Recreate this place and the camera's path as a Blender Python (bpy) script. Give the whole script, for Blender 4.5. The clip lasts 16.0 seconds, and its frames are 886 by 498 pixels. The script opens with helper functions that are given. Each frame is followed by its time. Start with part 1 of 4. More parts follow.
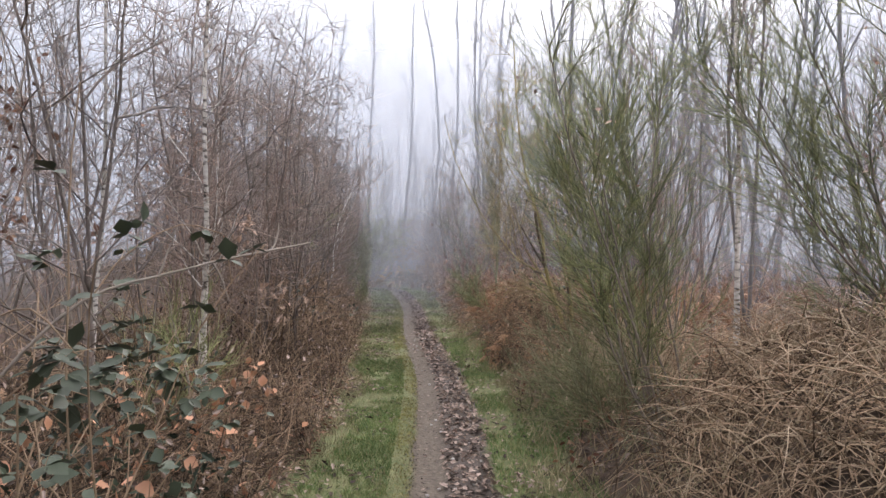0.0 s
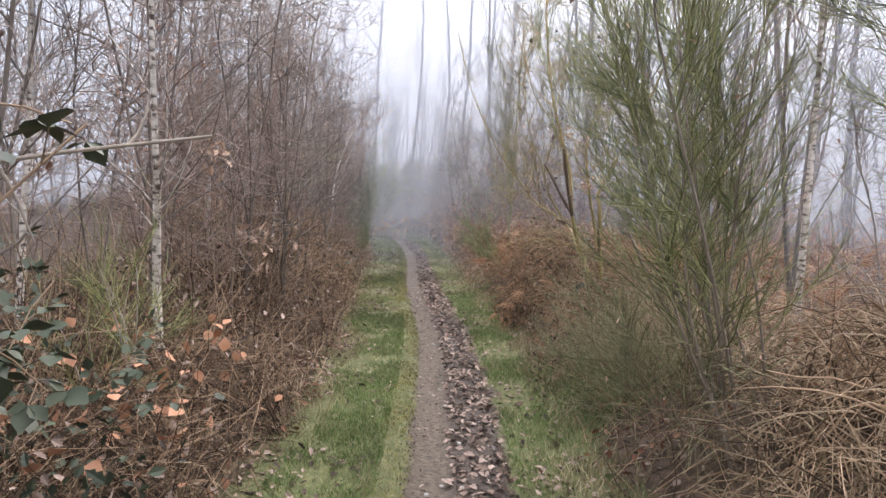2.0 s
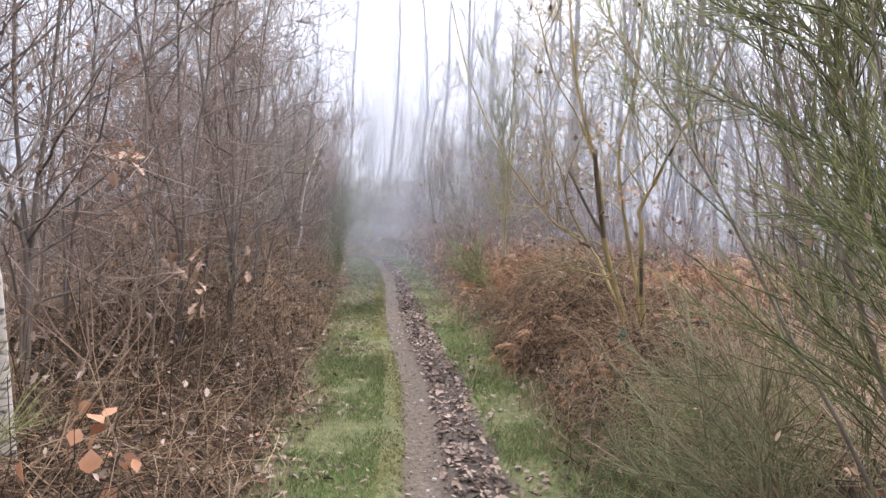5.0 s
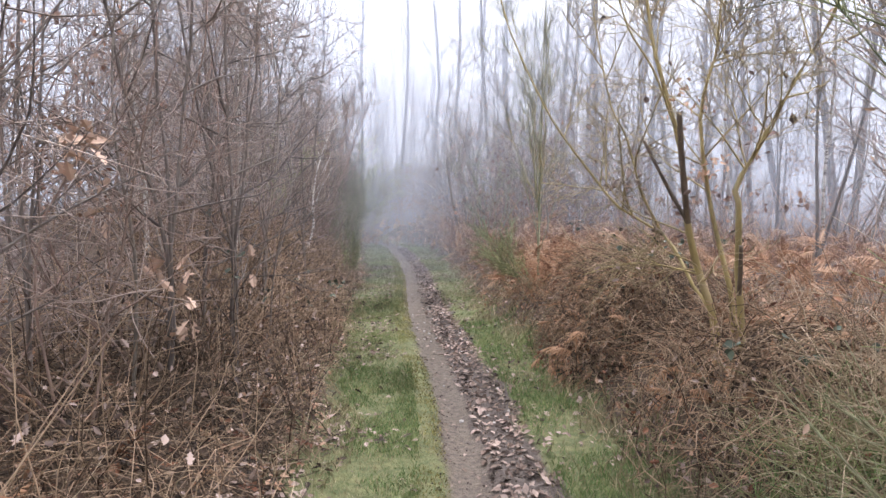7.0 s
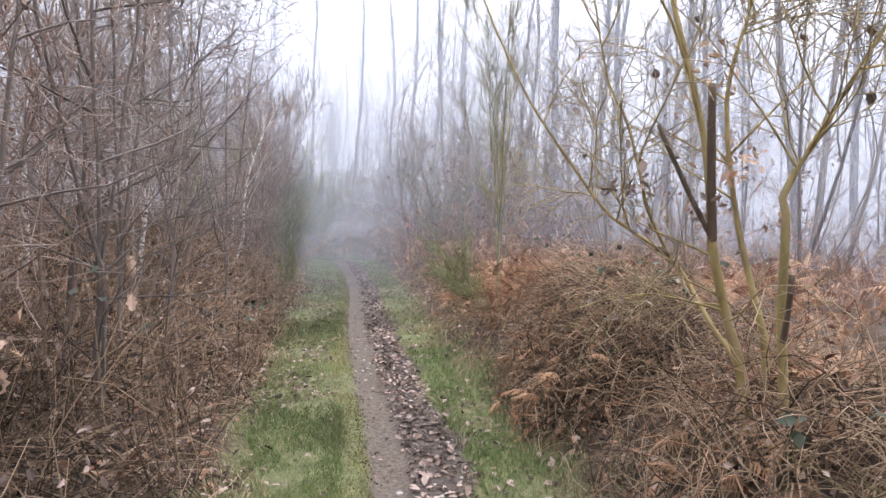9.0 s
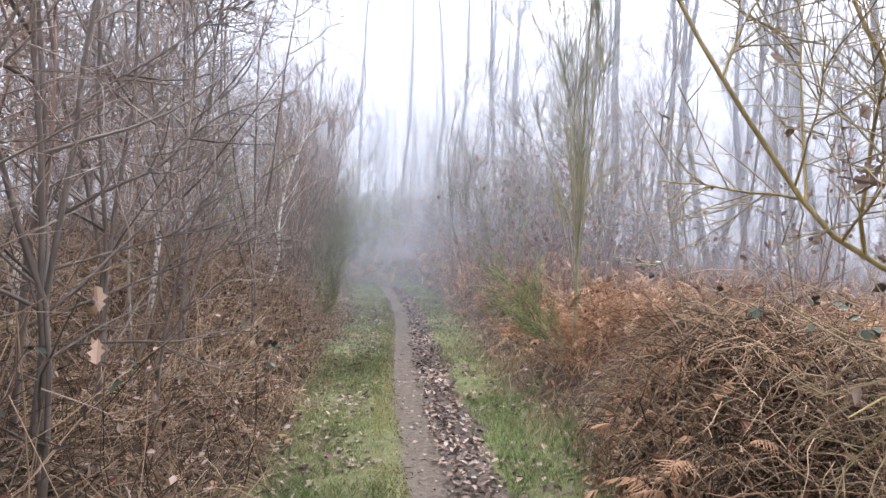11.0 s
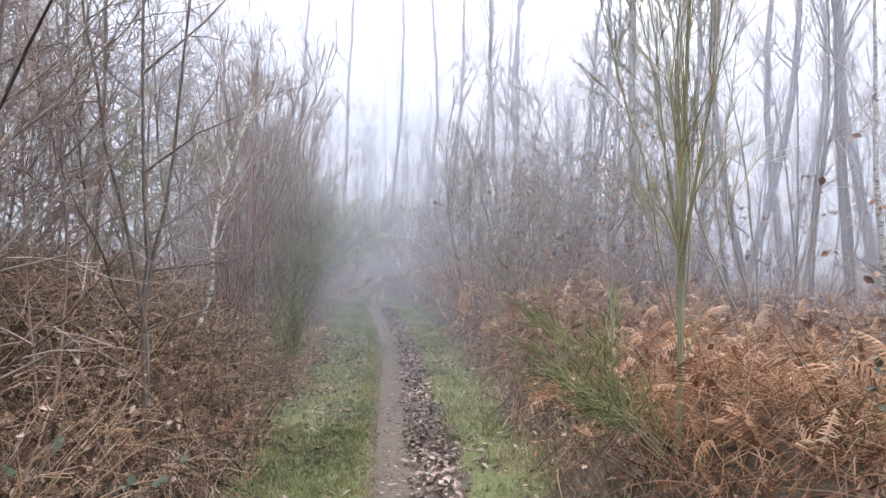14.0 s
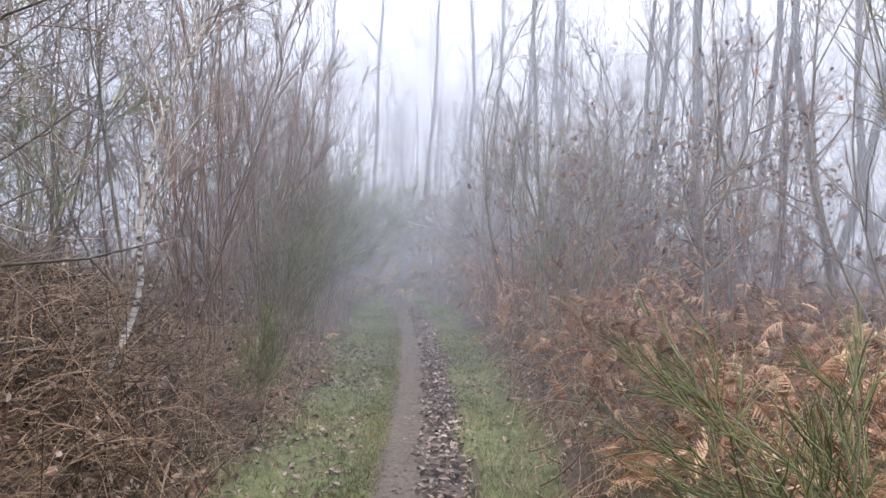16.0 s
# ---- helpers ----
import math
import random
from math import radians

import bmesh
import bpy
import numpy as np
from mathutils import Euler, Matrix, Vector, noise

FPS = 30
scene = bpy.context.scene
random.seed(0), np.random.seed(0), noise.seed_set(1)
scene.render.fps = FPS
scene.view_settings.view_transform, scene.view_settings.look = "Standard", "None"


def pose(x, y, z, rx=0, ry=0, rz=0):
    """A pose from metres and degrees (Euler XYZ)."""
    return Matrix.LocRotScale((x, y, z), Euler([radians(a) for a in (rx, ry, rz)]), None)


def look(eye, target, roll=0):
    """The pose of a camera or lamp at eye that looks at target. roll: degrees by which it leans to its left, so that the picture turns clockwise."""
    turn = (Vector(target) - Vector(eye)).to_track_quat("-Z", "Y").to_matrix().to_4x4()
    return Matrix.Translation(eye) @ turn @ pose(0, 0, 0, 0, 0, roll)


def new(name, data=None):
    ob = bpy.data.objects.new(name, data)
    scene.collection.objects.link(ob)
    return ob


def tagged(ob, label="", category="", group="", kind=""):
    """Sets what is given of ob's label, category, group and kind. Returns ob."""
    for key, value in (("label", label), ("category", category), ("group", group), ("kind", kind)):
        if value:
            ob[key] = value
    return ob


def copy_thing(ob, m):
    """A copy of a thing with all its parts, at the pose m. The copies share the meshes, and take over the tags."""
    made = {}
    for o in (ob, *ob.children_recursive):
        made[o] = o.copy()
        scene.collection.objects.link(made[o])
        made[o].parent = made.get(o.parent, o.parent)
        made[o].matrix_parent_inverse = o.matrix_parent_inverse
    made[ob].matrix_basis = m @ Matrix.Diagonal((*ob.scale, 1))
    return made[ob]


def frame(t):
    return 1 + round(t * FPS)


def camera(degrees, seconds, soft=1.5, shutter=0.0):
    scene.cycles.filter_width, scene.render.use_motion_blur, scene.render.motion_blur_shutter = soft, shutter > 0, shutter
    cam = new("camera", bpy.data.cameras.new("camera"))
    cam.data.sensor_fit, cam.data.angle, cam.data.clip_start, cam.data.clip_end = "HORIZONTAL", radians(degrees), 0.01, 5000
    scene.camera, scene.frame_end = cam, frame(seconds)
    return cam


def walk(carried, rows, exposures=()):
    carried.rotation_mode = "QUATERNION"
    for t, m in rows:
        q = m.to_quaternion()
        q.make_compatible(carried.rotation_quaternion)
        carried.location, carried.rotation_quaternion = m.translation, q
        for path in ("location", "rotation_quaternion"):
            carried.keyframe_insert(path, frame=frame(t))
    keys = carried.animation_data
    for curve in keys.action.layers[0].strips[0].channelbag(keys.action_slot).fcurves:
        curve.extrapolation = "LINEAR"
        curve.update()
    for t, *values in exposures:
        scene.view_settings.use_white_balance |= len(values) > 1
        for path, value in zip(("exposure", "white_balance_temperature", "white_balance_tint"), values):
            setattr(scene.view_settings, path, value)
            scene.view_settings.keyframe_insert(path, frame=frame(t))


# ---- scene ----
cam = camera(69.2, 16.0)
PATH = [
    (0, (-0.019, 0.002, 1.67), (0.028, 2.001, 1.675), 0.8),
    (0.5, (0.029, 0.227, 1.655), (0.074, 2.226, 1.64), 1.9),
    (1, (-0.003, 0.426, 1.646), (0.081, 2.424, 1.597), 2.0),
    (1.5, (0.081, 0.71, 1.611), (0.147, 2.707, 1.51), 1.9),
    (2, (-0.02, 1.041, 1.594), (0.012, 3.035, 1.442), 2.4),
    (2.5, (-0.018, 1.342, 1.542), (-0.057, 3.339, 1.439), 1.1),
    (3, (-0.118, 1.623, 1.558), (-0.152, 3.618, 1.43), 1.3),
    (3.5, (-0.089, 1.868, 1.537), (-0.047, 3.865, 1.436), 1.5),
    (3.7, (-0.079, 1.955, 1.551), (-0.029, 3.951, 1.432), 1.4),
    (5.8, (-0.133, 2.9, 1.604), (-0.012, 4.894, 1.518), 2.4),
    (6, (-0.109, 2.997, 1.604), (-0.048, 4.993, 1.496), 3.1),
    (6.5, (-0.154, 3.235, 1.618), (-0.134, 5.232, 1.503), 2.1),
    (7, (-0.255, 3.448, 1.621), (-0.195, 5.442, 1.475), -0.0),
    (7.5, (-0.226, 3.745, 1.622), (-0.125, 5.74, 1.525), -0.7),
    (8, (-0.253, 4.042, 1.606), (-0.015, 6.024, 1.499), -0.5),
    (8.5, (-0.19, 4.296, 1.568), (0.11, 6.272, 1.485), 0.2),
    (9, (-0.134, 4.56, 1.57), (0.07, 6.547, 1.469), 1.6),
    (9.5, (-0.097, 4.848, 1.578), (0.073, 6.838, 1.482), 1.1),
    (10, (-0.029, 5.12, 1.565), (0.046, 7.116, 1.476), 1.7),
    (10.2, (-0.061, 5.231, 1.537), (-0.004, 7.23, 1.508), 2.1),
    (12.3, (-0.337, 6.935, 1.546), (-0.281, 8.933, 1.481), 1.3),
    (12.5, (-0.354, 7.091, 1.57), (-0.323, 9.087, 1.456), 1.1),
    (13, (-0.283, 7.467, 1.577), (-0.231, 9.466, 1.543), 0.9),
    (13.5, (-0.273, 7.894, 1.584), (-0.23, 9.893, 1.544), 1.1),
    (14, (-0.219, 8.309, 1.604), (-0.137, 10.307, 1.608), 1.4),
    (14.5, (-0.145, 8.801, 1.597), (-0.089, 10.8, 1.639), 1.9),
    (15, (-0.123, 9.246, 1.602), (-0.077, 11.246, 1.624), 2.2),
    (15.5, (0.005, 9.785, 1.605), (-0.031, 11.785, 1.573), 1.6),
    (16, (-0.11, 10.306, 1.588), (-0.142, 12.306, 1.569), 1.8),
]
walk(cam, [(t, look(eye, target, roll)) for t, eye, target, roll in PATH], ((0, 0.16, 6750, 14), (1.5, 0.36, 6750, 14), (3.5, 0.6, 6800, 14), (6.5, 0.64, 6500, 15), (9.5, 0.7, 6500, 15), (12.5, 0.74, 6500, 13), (16, 0.52, 6500, 14)))

# ---- sky and light: low cloud and mist, light from all over the sky ----
world = bpy.data.worlds.new("overcast_sky")
scene.world = world
world.use_nodes = True
wn, wl = world.node_tree.nodes, world.node_tree.links
wn.clear()
sky = wn.new("ShaderNodeTexSky")
sky.sky_type, sky.sun_disc = "NISHITA", False
sky.sun_elevation, sky.sun_rotation = radians(38), radians(20)
sky.air_density, sky.dust_density, sky.ozone_density = 1.2, 6.0, 1.0
pale = wn.new("ShaderNodeHueSaturation")
pale.inputs["Saturation"].default_value = 0.25
pale.inputs["Value"].default_value = 0.09
cloud = wn.new("ShaderNodeMixRGB")
cloud.inputs["Fac"].default_value = 0.7
cloud.inputs["Color2"].default_value = (0.86, 0.92, 1.0, 1)
back = wn.new("ShaderNodeBackground")
back.inputs["Strength"].default_value = 2.1
wout = wn.new("ShaderNodeOutputWorld")
wl.new(sky.outputs[0], pale.inputs["Color"])
wl.new(pale.outputs[0], cloud.inputs["Color1"])
# an overcast sky is brightest overhead
way = wn.new("ShaderNodeTexCoord")
split_way = wn.new("ShaderNodeSeparateXYZ")
rise = wn.new("ShaderNodeMapRange")
rise.inputs[3].default_value, rise.inputs[4].default_value = 0.62, 1.55
dim = wn.new("ShaderNodeVectorMath")
dim.operation = "SCALE"
wl.new(way.outputs["Generated"], split_way.inputs[0])
wl.new(split_way.outputs["Z"], rise.inputs[0])
wl.new(cloud.outputs[0], dim.inputs[0])
wl.new(rise.outputs[0], dim.inputs["Scale"])
wl.new(dim.outputs[0], back.inputs["Color"])
wl.new(back.outputs[0], wout.inputs["Surface"])

sun = new("sun", bpy.data.lights.new("sun", "SUN"))
sun.data.energy, sun.data.angle, sun.data.color = 0.6, radians(25), (1.0, 0.96, 0.9)
sun.matrix_world = look((0, 0, 0), (-0.27, -0.73, -0.62))

rng = np.random.default_rng(7)


# ---- materials ----
def nodes_of(name):
    m = bpy.data.materials.new(name)
    m.use_nodes = True
    n = m.node_tree.nodes
    return m, n, m.node_tree.links, n["Principled BSDF"]


def mat(name, c1, c2, scale=8.0, rough=0.85, bump=0.25, island=0.5, c3=None, patch=0.6, tone=0.35, stretch=(1, 1, 1)):
    """A rough natural surface: two colours by fine noise and by piece, darker and lighter patches at a larger size."""
    m, n, l, bsdf = nodes_of(name)
    geo = n.new("ShaderNodeNewGeometry")
    size = n.new("ShaderNodeMapping")
    size.inputs["Scale"].default_value = stretch
    l.new(geo.outputs["Position"], size.inputs["Vector"])
    fine = n.new("ShaderNodeTexNoise")
    fine.inputs["Scale"].default_value, fine.inputs["Detail"].default_value = scale, 6
    l.new(size.outputs[0], fine.inputs["Vector"])
    both = n.new("ShaderNodeMix")
    both.inputs[0].default_value = island
    l.new(fine.outputs["Fac"], both.inputs[2])
    l.new(geo.outputs["Random Per Island"], both.inputs[3])
    ramp = n.new("ShaderNodeValToRGB")
    ramp.color_ramp.elements[0].position, ramp.color_ramp.elements[1].position = 0.25, 0.75
    ramp.color_ramp.elements[0].color, ramp.color_ramp.elements[1].color = (*c1, 1), (*c2, 1)
    if c3:
        e = ramp.color_ramp.elements.new(0.5)
        e.color = (*c3, 1)
    l.new(both.outputs[0], ramp.inputs[0])
    wide = n.new("ShaderNodeTexNoise")
    wide.inputs["Scale"].default_value, wide.inputs["Detail"].default_value = patch, 3
    l.new(geo.outputs["Position"], wide.inputs["Vector"])
    span = n.new("ShaderNodeMapRange")
    span.inputs[1].default_value, span.inputs[2].default_value = 0.3, 0.7
    span.inputs[3].default_value, span.inputs[4].default_value = 1 - tone, 1 + tone
    l.new(wide.outputs["Fac"], span.inputs[0])
    tint = n.new("ShaderNodeVectorMath")
    tint.operation = "SCALE"
    l.new(ramp.outputs[0], tint.inputs[0])
    l.new(span.outputs[0], tint.inputs["Scale"])
    l.new(tint.outputs[0], bsdf.inputs["Base Color"])
    bsdf.inputs["Roughness"].default_value = rough
    bsdf.inputs["Specular IOR Level"].default_value = 0.3
    if bump:
        b = n.new("ShaderNodeBump")
        b.inputs["Strength"].default_value, b.inputs["Distance"].default_value = bump, 0.01
        l.new(fine.outputs["Fac"], b.inputs["Height"])
        l.new(b.outputs[0], bsdf.inputs["Normal"])
    return m


def mist_sheet_mat(name, cover, top, fade):
    """A sheet standing in for thin mist: mostly clear, the rest scatters the sky's light to both sides; it thins out
    upwards.
    """
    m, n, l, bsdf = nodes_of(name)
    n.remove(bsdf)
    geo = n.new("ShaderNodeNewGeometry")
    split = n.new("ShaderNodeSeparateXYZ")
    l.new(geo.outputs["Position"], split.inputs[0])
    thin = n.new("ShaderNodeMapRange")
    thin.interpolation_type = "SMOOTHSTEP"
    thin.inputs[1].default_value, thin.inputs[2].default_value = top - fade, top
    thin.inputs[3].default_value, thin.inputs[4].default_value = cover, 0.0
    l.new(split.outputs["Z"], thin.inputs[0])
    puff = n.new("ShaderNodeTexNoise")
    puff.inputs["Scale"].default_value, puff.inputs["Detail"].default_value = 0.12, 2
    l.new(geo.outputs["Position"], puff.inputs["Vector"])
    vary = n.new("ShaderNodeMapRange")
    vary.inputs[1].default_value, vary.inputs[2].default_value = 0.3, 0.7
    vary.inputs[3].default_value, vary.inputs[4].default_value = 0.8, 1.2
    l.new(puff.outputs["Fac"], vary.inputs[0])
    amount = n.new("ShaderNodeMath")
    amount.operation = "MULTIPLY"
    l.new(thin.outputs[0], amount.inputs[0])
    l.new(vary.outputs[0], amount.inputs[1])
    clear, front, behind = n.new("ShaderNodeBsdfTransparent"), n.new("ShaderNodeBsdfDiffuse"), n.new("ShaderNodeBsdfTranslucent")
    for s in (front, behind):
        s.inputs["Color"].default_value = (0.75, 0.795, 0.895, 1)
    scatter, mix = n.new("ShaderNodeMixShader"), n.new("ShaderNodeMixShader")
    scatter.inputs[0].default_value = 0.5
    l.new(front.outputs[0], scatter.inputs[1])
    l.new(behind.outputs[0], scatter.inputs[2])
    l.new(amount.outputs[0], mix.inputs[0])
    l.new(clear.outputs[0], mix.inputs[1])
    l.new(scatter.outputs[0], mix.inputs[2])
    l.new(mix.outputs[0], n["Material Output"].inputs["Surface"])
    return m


BARK_DARK = mat("dark_bark", (0.10, 0.08, 0.07), (0.25, 0.205, 0.18), 30, stretch=(1, 1, 0.3))
BARK_GREY = mat("grey_brown_bark", (0.16, 0.13, 0.11), (0.36, 0.30, 0.25), 30, stretch=(1, 1, 0.3))
BARK_RUSSET = mat("russet_bark", (0.17, 0.11, 0.088), (0.40, 0.28, 0.225), 30, stretch=(1, 1, 0.3))
BARK_MOSS = mat("mossy_ochre_bark", (0.12, 0.09, 0.055), (0.48, 0.385, 0.22), 11, c3=(0.38, 0.295, 0.13), island=0.15, stretch=(1, 1, 0.35), bump=0.5)
BARK_BIRCH = mat("pale_birch_bark", (0.09, 0.07, 0.06), (0.80, 0.75, 0.70), 14, c3=(0.66, 0.60, 0.54), island=0.05, stretch=(1, 1, 2.5), bump=0.4)
BARK_BIRCH.node_tree.nodes["Color Ramp"].color_ramp.elements[0].position = 0.38
BARK_STUB = mat("dark_rotten_bark", (0.05, 0.036, 0.028), (0.21, 0.155, 0.11), 24, stretch=(1, 1, 0.4), bump=0.5)
BARK_FAR = mat("far_bark", (0.11, 0.095, 0.09), (0.22, 0.19, 0.175), 6, stretch=(1, 1, 0.3))
TWIG = mat("brown_twig", (0.16, 0.115, 0.095), (0.45, 0.345, 0.29), 20, bump=0)
TWIG_GREY = mat("grey_twig", (0.20, 0.165, 0.15), (0.48, 0.40, 0.35), 20, bump=0)
TWIG_OCHRE = mat("ochre_twig", (0.20, 0.15, 0.08), (0.42, 0.33, 0.19), 20, bump=0)
STRAW = mat("straw_stem", (0.20, 0.135, 0.085), (0.52, 0.40, 0.28), 12, bump=0, island=0.75)
BROWN_STEM = mat("brown_dead_stem", (0.075, 0.047, 0.03), (0.46, 0.32, 0.215), 12, bump=0, island=0.75)
# darker copy of the brown stem, with the shade of low gaps in its colour
SHADED_STEM = mat("shaded_brown_stem", (0.035, 0.024, 0.017), (0.25, 0.165, 0.11), 12, bump=0, island=0.75)
RUST_STEM = mat("rust_dead_stem", (0.19, 0.09, 0.048), (0.52, 0.30, 0.18), 12, bump=0, island=0.75)
FROND = mat("rust_bracken", (0.19, 0.09, 0.05), (0.56, 0.36, 0.235), 12, bump=0, island=0.7, c3=(0.38, 0.21, 0.12))
BROOM = mat("green_broom", (0.085, 0.10, 0.04), (0.34, 0.34, 0.16), 10, bump=0, island=0.6, rough=0.7)
BROOM_PALE = mat("grey_green_broom", (0.15, 0.15, 0.085), (0.36, 0.34, 0.21), 10, bump=0, island=0.6)
GRASS = mat("meadow_grass", (0.09, 0.14, 0.045), (0.31, 0.315, 0.15), 3, bump=0, island=0.55, c3=(0.16, 0.24, 0.08), rough=0.7)
GRASS_DULL = mat("dull_winter_grass", (0.12, 0.16, 0.062), (0.36, 0.34, 0.18), 3, bump=0, island=0.55, c3=(0.20, 0.235, 0.10), rough=0.7)
MOSS = mat("yellow_green_moss", (0.13, 0.12, 0.035), (0.36, 0.31, 0.12), 5, bump=0, island=0.5, c3=(0.22, 0.20, 0.065))
GRASS_PALE = mat("bleached_grass", (0.20, 0.18, 0.095), (0.46, 0.38, 0.245), 3, bump=0, island=0.6)
LEAF_LITTER = mat("fallen_leaf", (0.055, 0.038, 0.031), (0.44, 0.33, 0.28), 14, bump=0.1, island=0.8, c3=(0.22, 0.155, 0.125))
LEAF_RUST = mat("rust_leaf", (0.15, 0.065, 0.04), (0.46, 0.29, 0.20), 14, bump=0.1, island=0.8, c3=(0.30, 0.14, 0.08))
LEAF_DRIFT = mat("pink_brown_leaf", (0.20, 0.09, 0.055), (0.66, 0.42, 0.31), 14, bump=0.1, island=0.8, c3=(0.42, 0.19, 0.10))
LEAF_TAN = mat("tan_oak_leaf", (0.50, 0.30, 0.20), (0.80, 0.58, 0.45), 14, bump=0.1, island=0.7)
LEAF_BRAMBLE = mat("dark_bramble_leaf", (0.018, 0.026, 0.018), (0.075, 0.090, 0.055), 14, bump=0.2, island=0.7, rough=0.45)
CATKIN = mat("catkin", (0.24, 0.17, 0.11), (0.50, 0.38, 0.26), 30, bump=0.2)
SOIL = mat("wet_soil", (0.05, 0.036, 0.028), (0.16, 0.12, 0.095), 20, bump=0.2, island=0.8)
STONE = mat("path_pebble", (0.22, 0.19, 0.17), (0.50, 0.46, 0.43), 20, bump=0.3)


# ---- mesh making ----
def build(name, verts, faces, material, parent=None, label="", smooth=True):
    """One mesh object from an array of vertices and arrays of faces (each array has one number of corners)."""
    me = bpy.data.meshes.new(name)
    verts = np.asarray(verts, np.float32).reshape(-1, 3)
    faces = [np.asarray(f, np.int32) for f in (faces if isinstance(faces, list) else [faces]) if len(f)]
    loops = np.concatenate([f.ravel() for f in faces])
    totals = np.concatenate([np.full(len(f), f.shape[1], np.int32) for f in faces])
    me.vertices.add(len(verts))
    me.vertices.foreach_set("co", verts.ravel())
    me.loops.add(len(loops))
    me.loops.foreach_set("vertex_index", loops)
    me.polygons.add(len(totals))
    me.polygons.foreach_set("loop_start", np.concatenate([[0], np.cumsum(totals)[:-1]]).astype(np.int32))
    me.polygons.foreach_set("use_smooth", np.full(len(totals), smooth))
    me.update(calc_edges=True)
    me.validate()
    me.materials.append(material)
    ob = new(name, me)
    if parent:
        ob.parent = parent
    if label:
        ob["label"] = label
    return ob


def unit(v):
    return v / np.maximum(np.linalg.norm(v, axis=-1, keepdims=True), 1e-9)


def strands(start, heading, length, segs, droop=0.0, jitter=0.1, up=0.0):
    """Growing lines (N, segs + 1, 3): each steps on along its heading, which wanders, sinks with droop and rises with up."""
    p = np.asarray(start, float).copy()
    h = unit(np.asarray(heading, float))
    step = (np.asarray(length, float) / segs).reshape(-1, 1)
    sink = np.zeros_like(h)
    sink[:, 2] = np.asarray(up, float) - np.asarray(droop, float)
    out = [p.copy()]
    for i in range(segs):
        p = p + h * step
        out.append(p.copy())
        h = unit(h + rng.normal(0, jitter, h.shape) + sink)
    return np.stack(out, 1)


def tubes(lines, r0, r1, sides=3):
    """Vertices and faces of tapered tubes round lines (N, K, 3)."""
    lines = np.asarray(lines, float)
    n, k = lines.shape[:2]
    along = unit(np.gradient(lines, axis=1))
    ref = np.where(np.abs(along[..., 2:3]) > 0.9, (1.0, 0.0, 0.0), (0.0, 0.0, 1.0))
    a = unit(np.cross(along, ref))
    b = np.cross(along, a)
    r0, r1 = np.broadcast_to(r0, n).reshape(n, 1), np.broadcast_to(r1, n).reshape(n, 1)
    r = (r0 + (r1 - r0) * np.linspace(0, 1, k)[None])[..., None, None]
    ang = np.arange(sides) * 2 * np.pi / sides
    ring = a[:, :, None] * np.cos(ang)[:, None] + b[:, :, None] * np.sin(ang)[:, None]
    v = lines[:, :, None] + r * ring
    i = np.arange(n)[:, None, None] * k * sides + np.arange(k - 1)[None, :, None] * sides
    s, s2 = np.arange(sides)[None, None], (np.arange(sides)[None, None] + 1) % sides
    f = np.stack([i + s, i + s2, i + sides + s2, i + sides + s], -1).reshape(-1, 4)
    return v.reshape(-1, 3), f


def joined(groups):
    """Joins (vertices, faces) groups into one."""
    vs, fs, base = [], {}, 0
    for v, f in groups:
        for one in (f if isinstance(f, list) else [f]):
            fs.setdefault(one.shape[1], []).append(one + base)
        vs.append(v)
        base += len(v)
    return np.concatenate(vs), [np.concatenate(g) for g in fs.values()]


def turns(n, flat=1.0):
    """Random turns (n, 3, 3); flat: how far they lean out of the level, 1 for any way."""
    yaw, pitch, roll = rng.uniform(0, 2 * np.pi, n), rng.normal(0, flat, n), rng.normal(0, flat, n)
    cy, sy, cp, sp, cr, sr = np.cos(yaw), np.sin(yaw), np.cos(pitch), np.sin(pitch), np.cos(roll), np.sin(roll)
    z, o = 0 * cy, 0 * cy + 1
    mz = np.stack([cy, -sy, z, sy, cy, z, z, z, o], -1).reshape(n, 3, 3)
    mx = np.stack([o, z, z, z, cp, -sp, z, sp, cp], -1).reshape(n, 3, 3)
    my = np.stack([cr, z, sr, z, o, z, -sr, z, cr], -1).reshape(n, 3, 3)
    return mz @ mx @ my


def scatter(shape, faces, places, sizes, turn):
    """Copies of one small shape (K, 3) at places, with sizes and turns."""
    v = np.einsum("nij,kj->nki", turn, shape) * np.asarray(sizes).reshape(-1, 1, 1) + np.asarray(places)[:, None]
    n, k = len(v), len(shape)
    base = (np.arange(n) * k).reshape(-1, 1, 1)
    fs = [(base + np.asarray(f)[None]).reshape(-1, np.asarray(f).shape[1]) for f in (faces if isinstance(faces, list) else [faces])]
    return v.reshape(-1, 3), fs


# a cupped leaf with a folded midrib, one unit long
LEAF_V = np.array([(0, 0, 0), (0.24, 0.28, 0.07), (0.30, 0.55, 0.05), (0, 1, -0.06), (-0.30, 0.55, 0.05), (-0.24, 0.28, 0.07), (0, 0.5, -0.03)])
LEAF_F = np.array([[0, 1, 6], [1, 2, 6], [2, 3, 6], [3, 4, 6], [4, 5, 6], [5, 0, 6]])
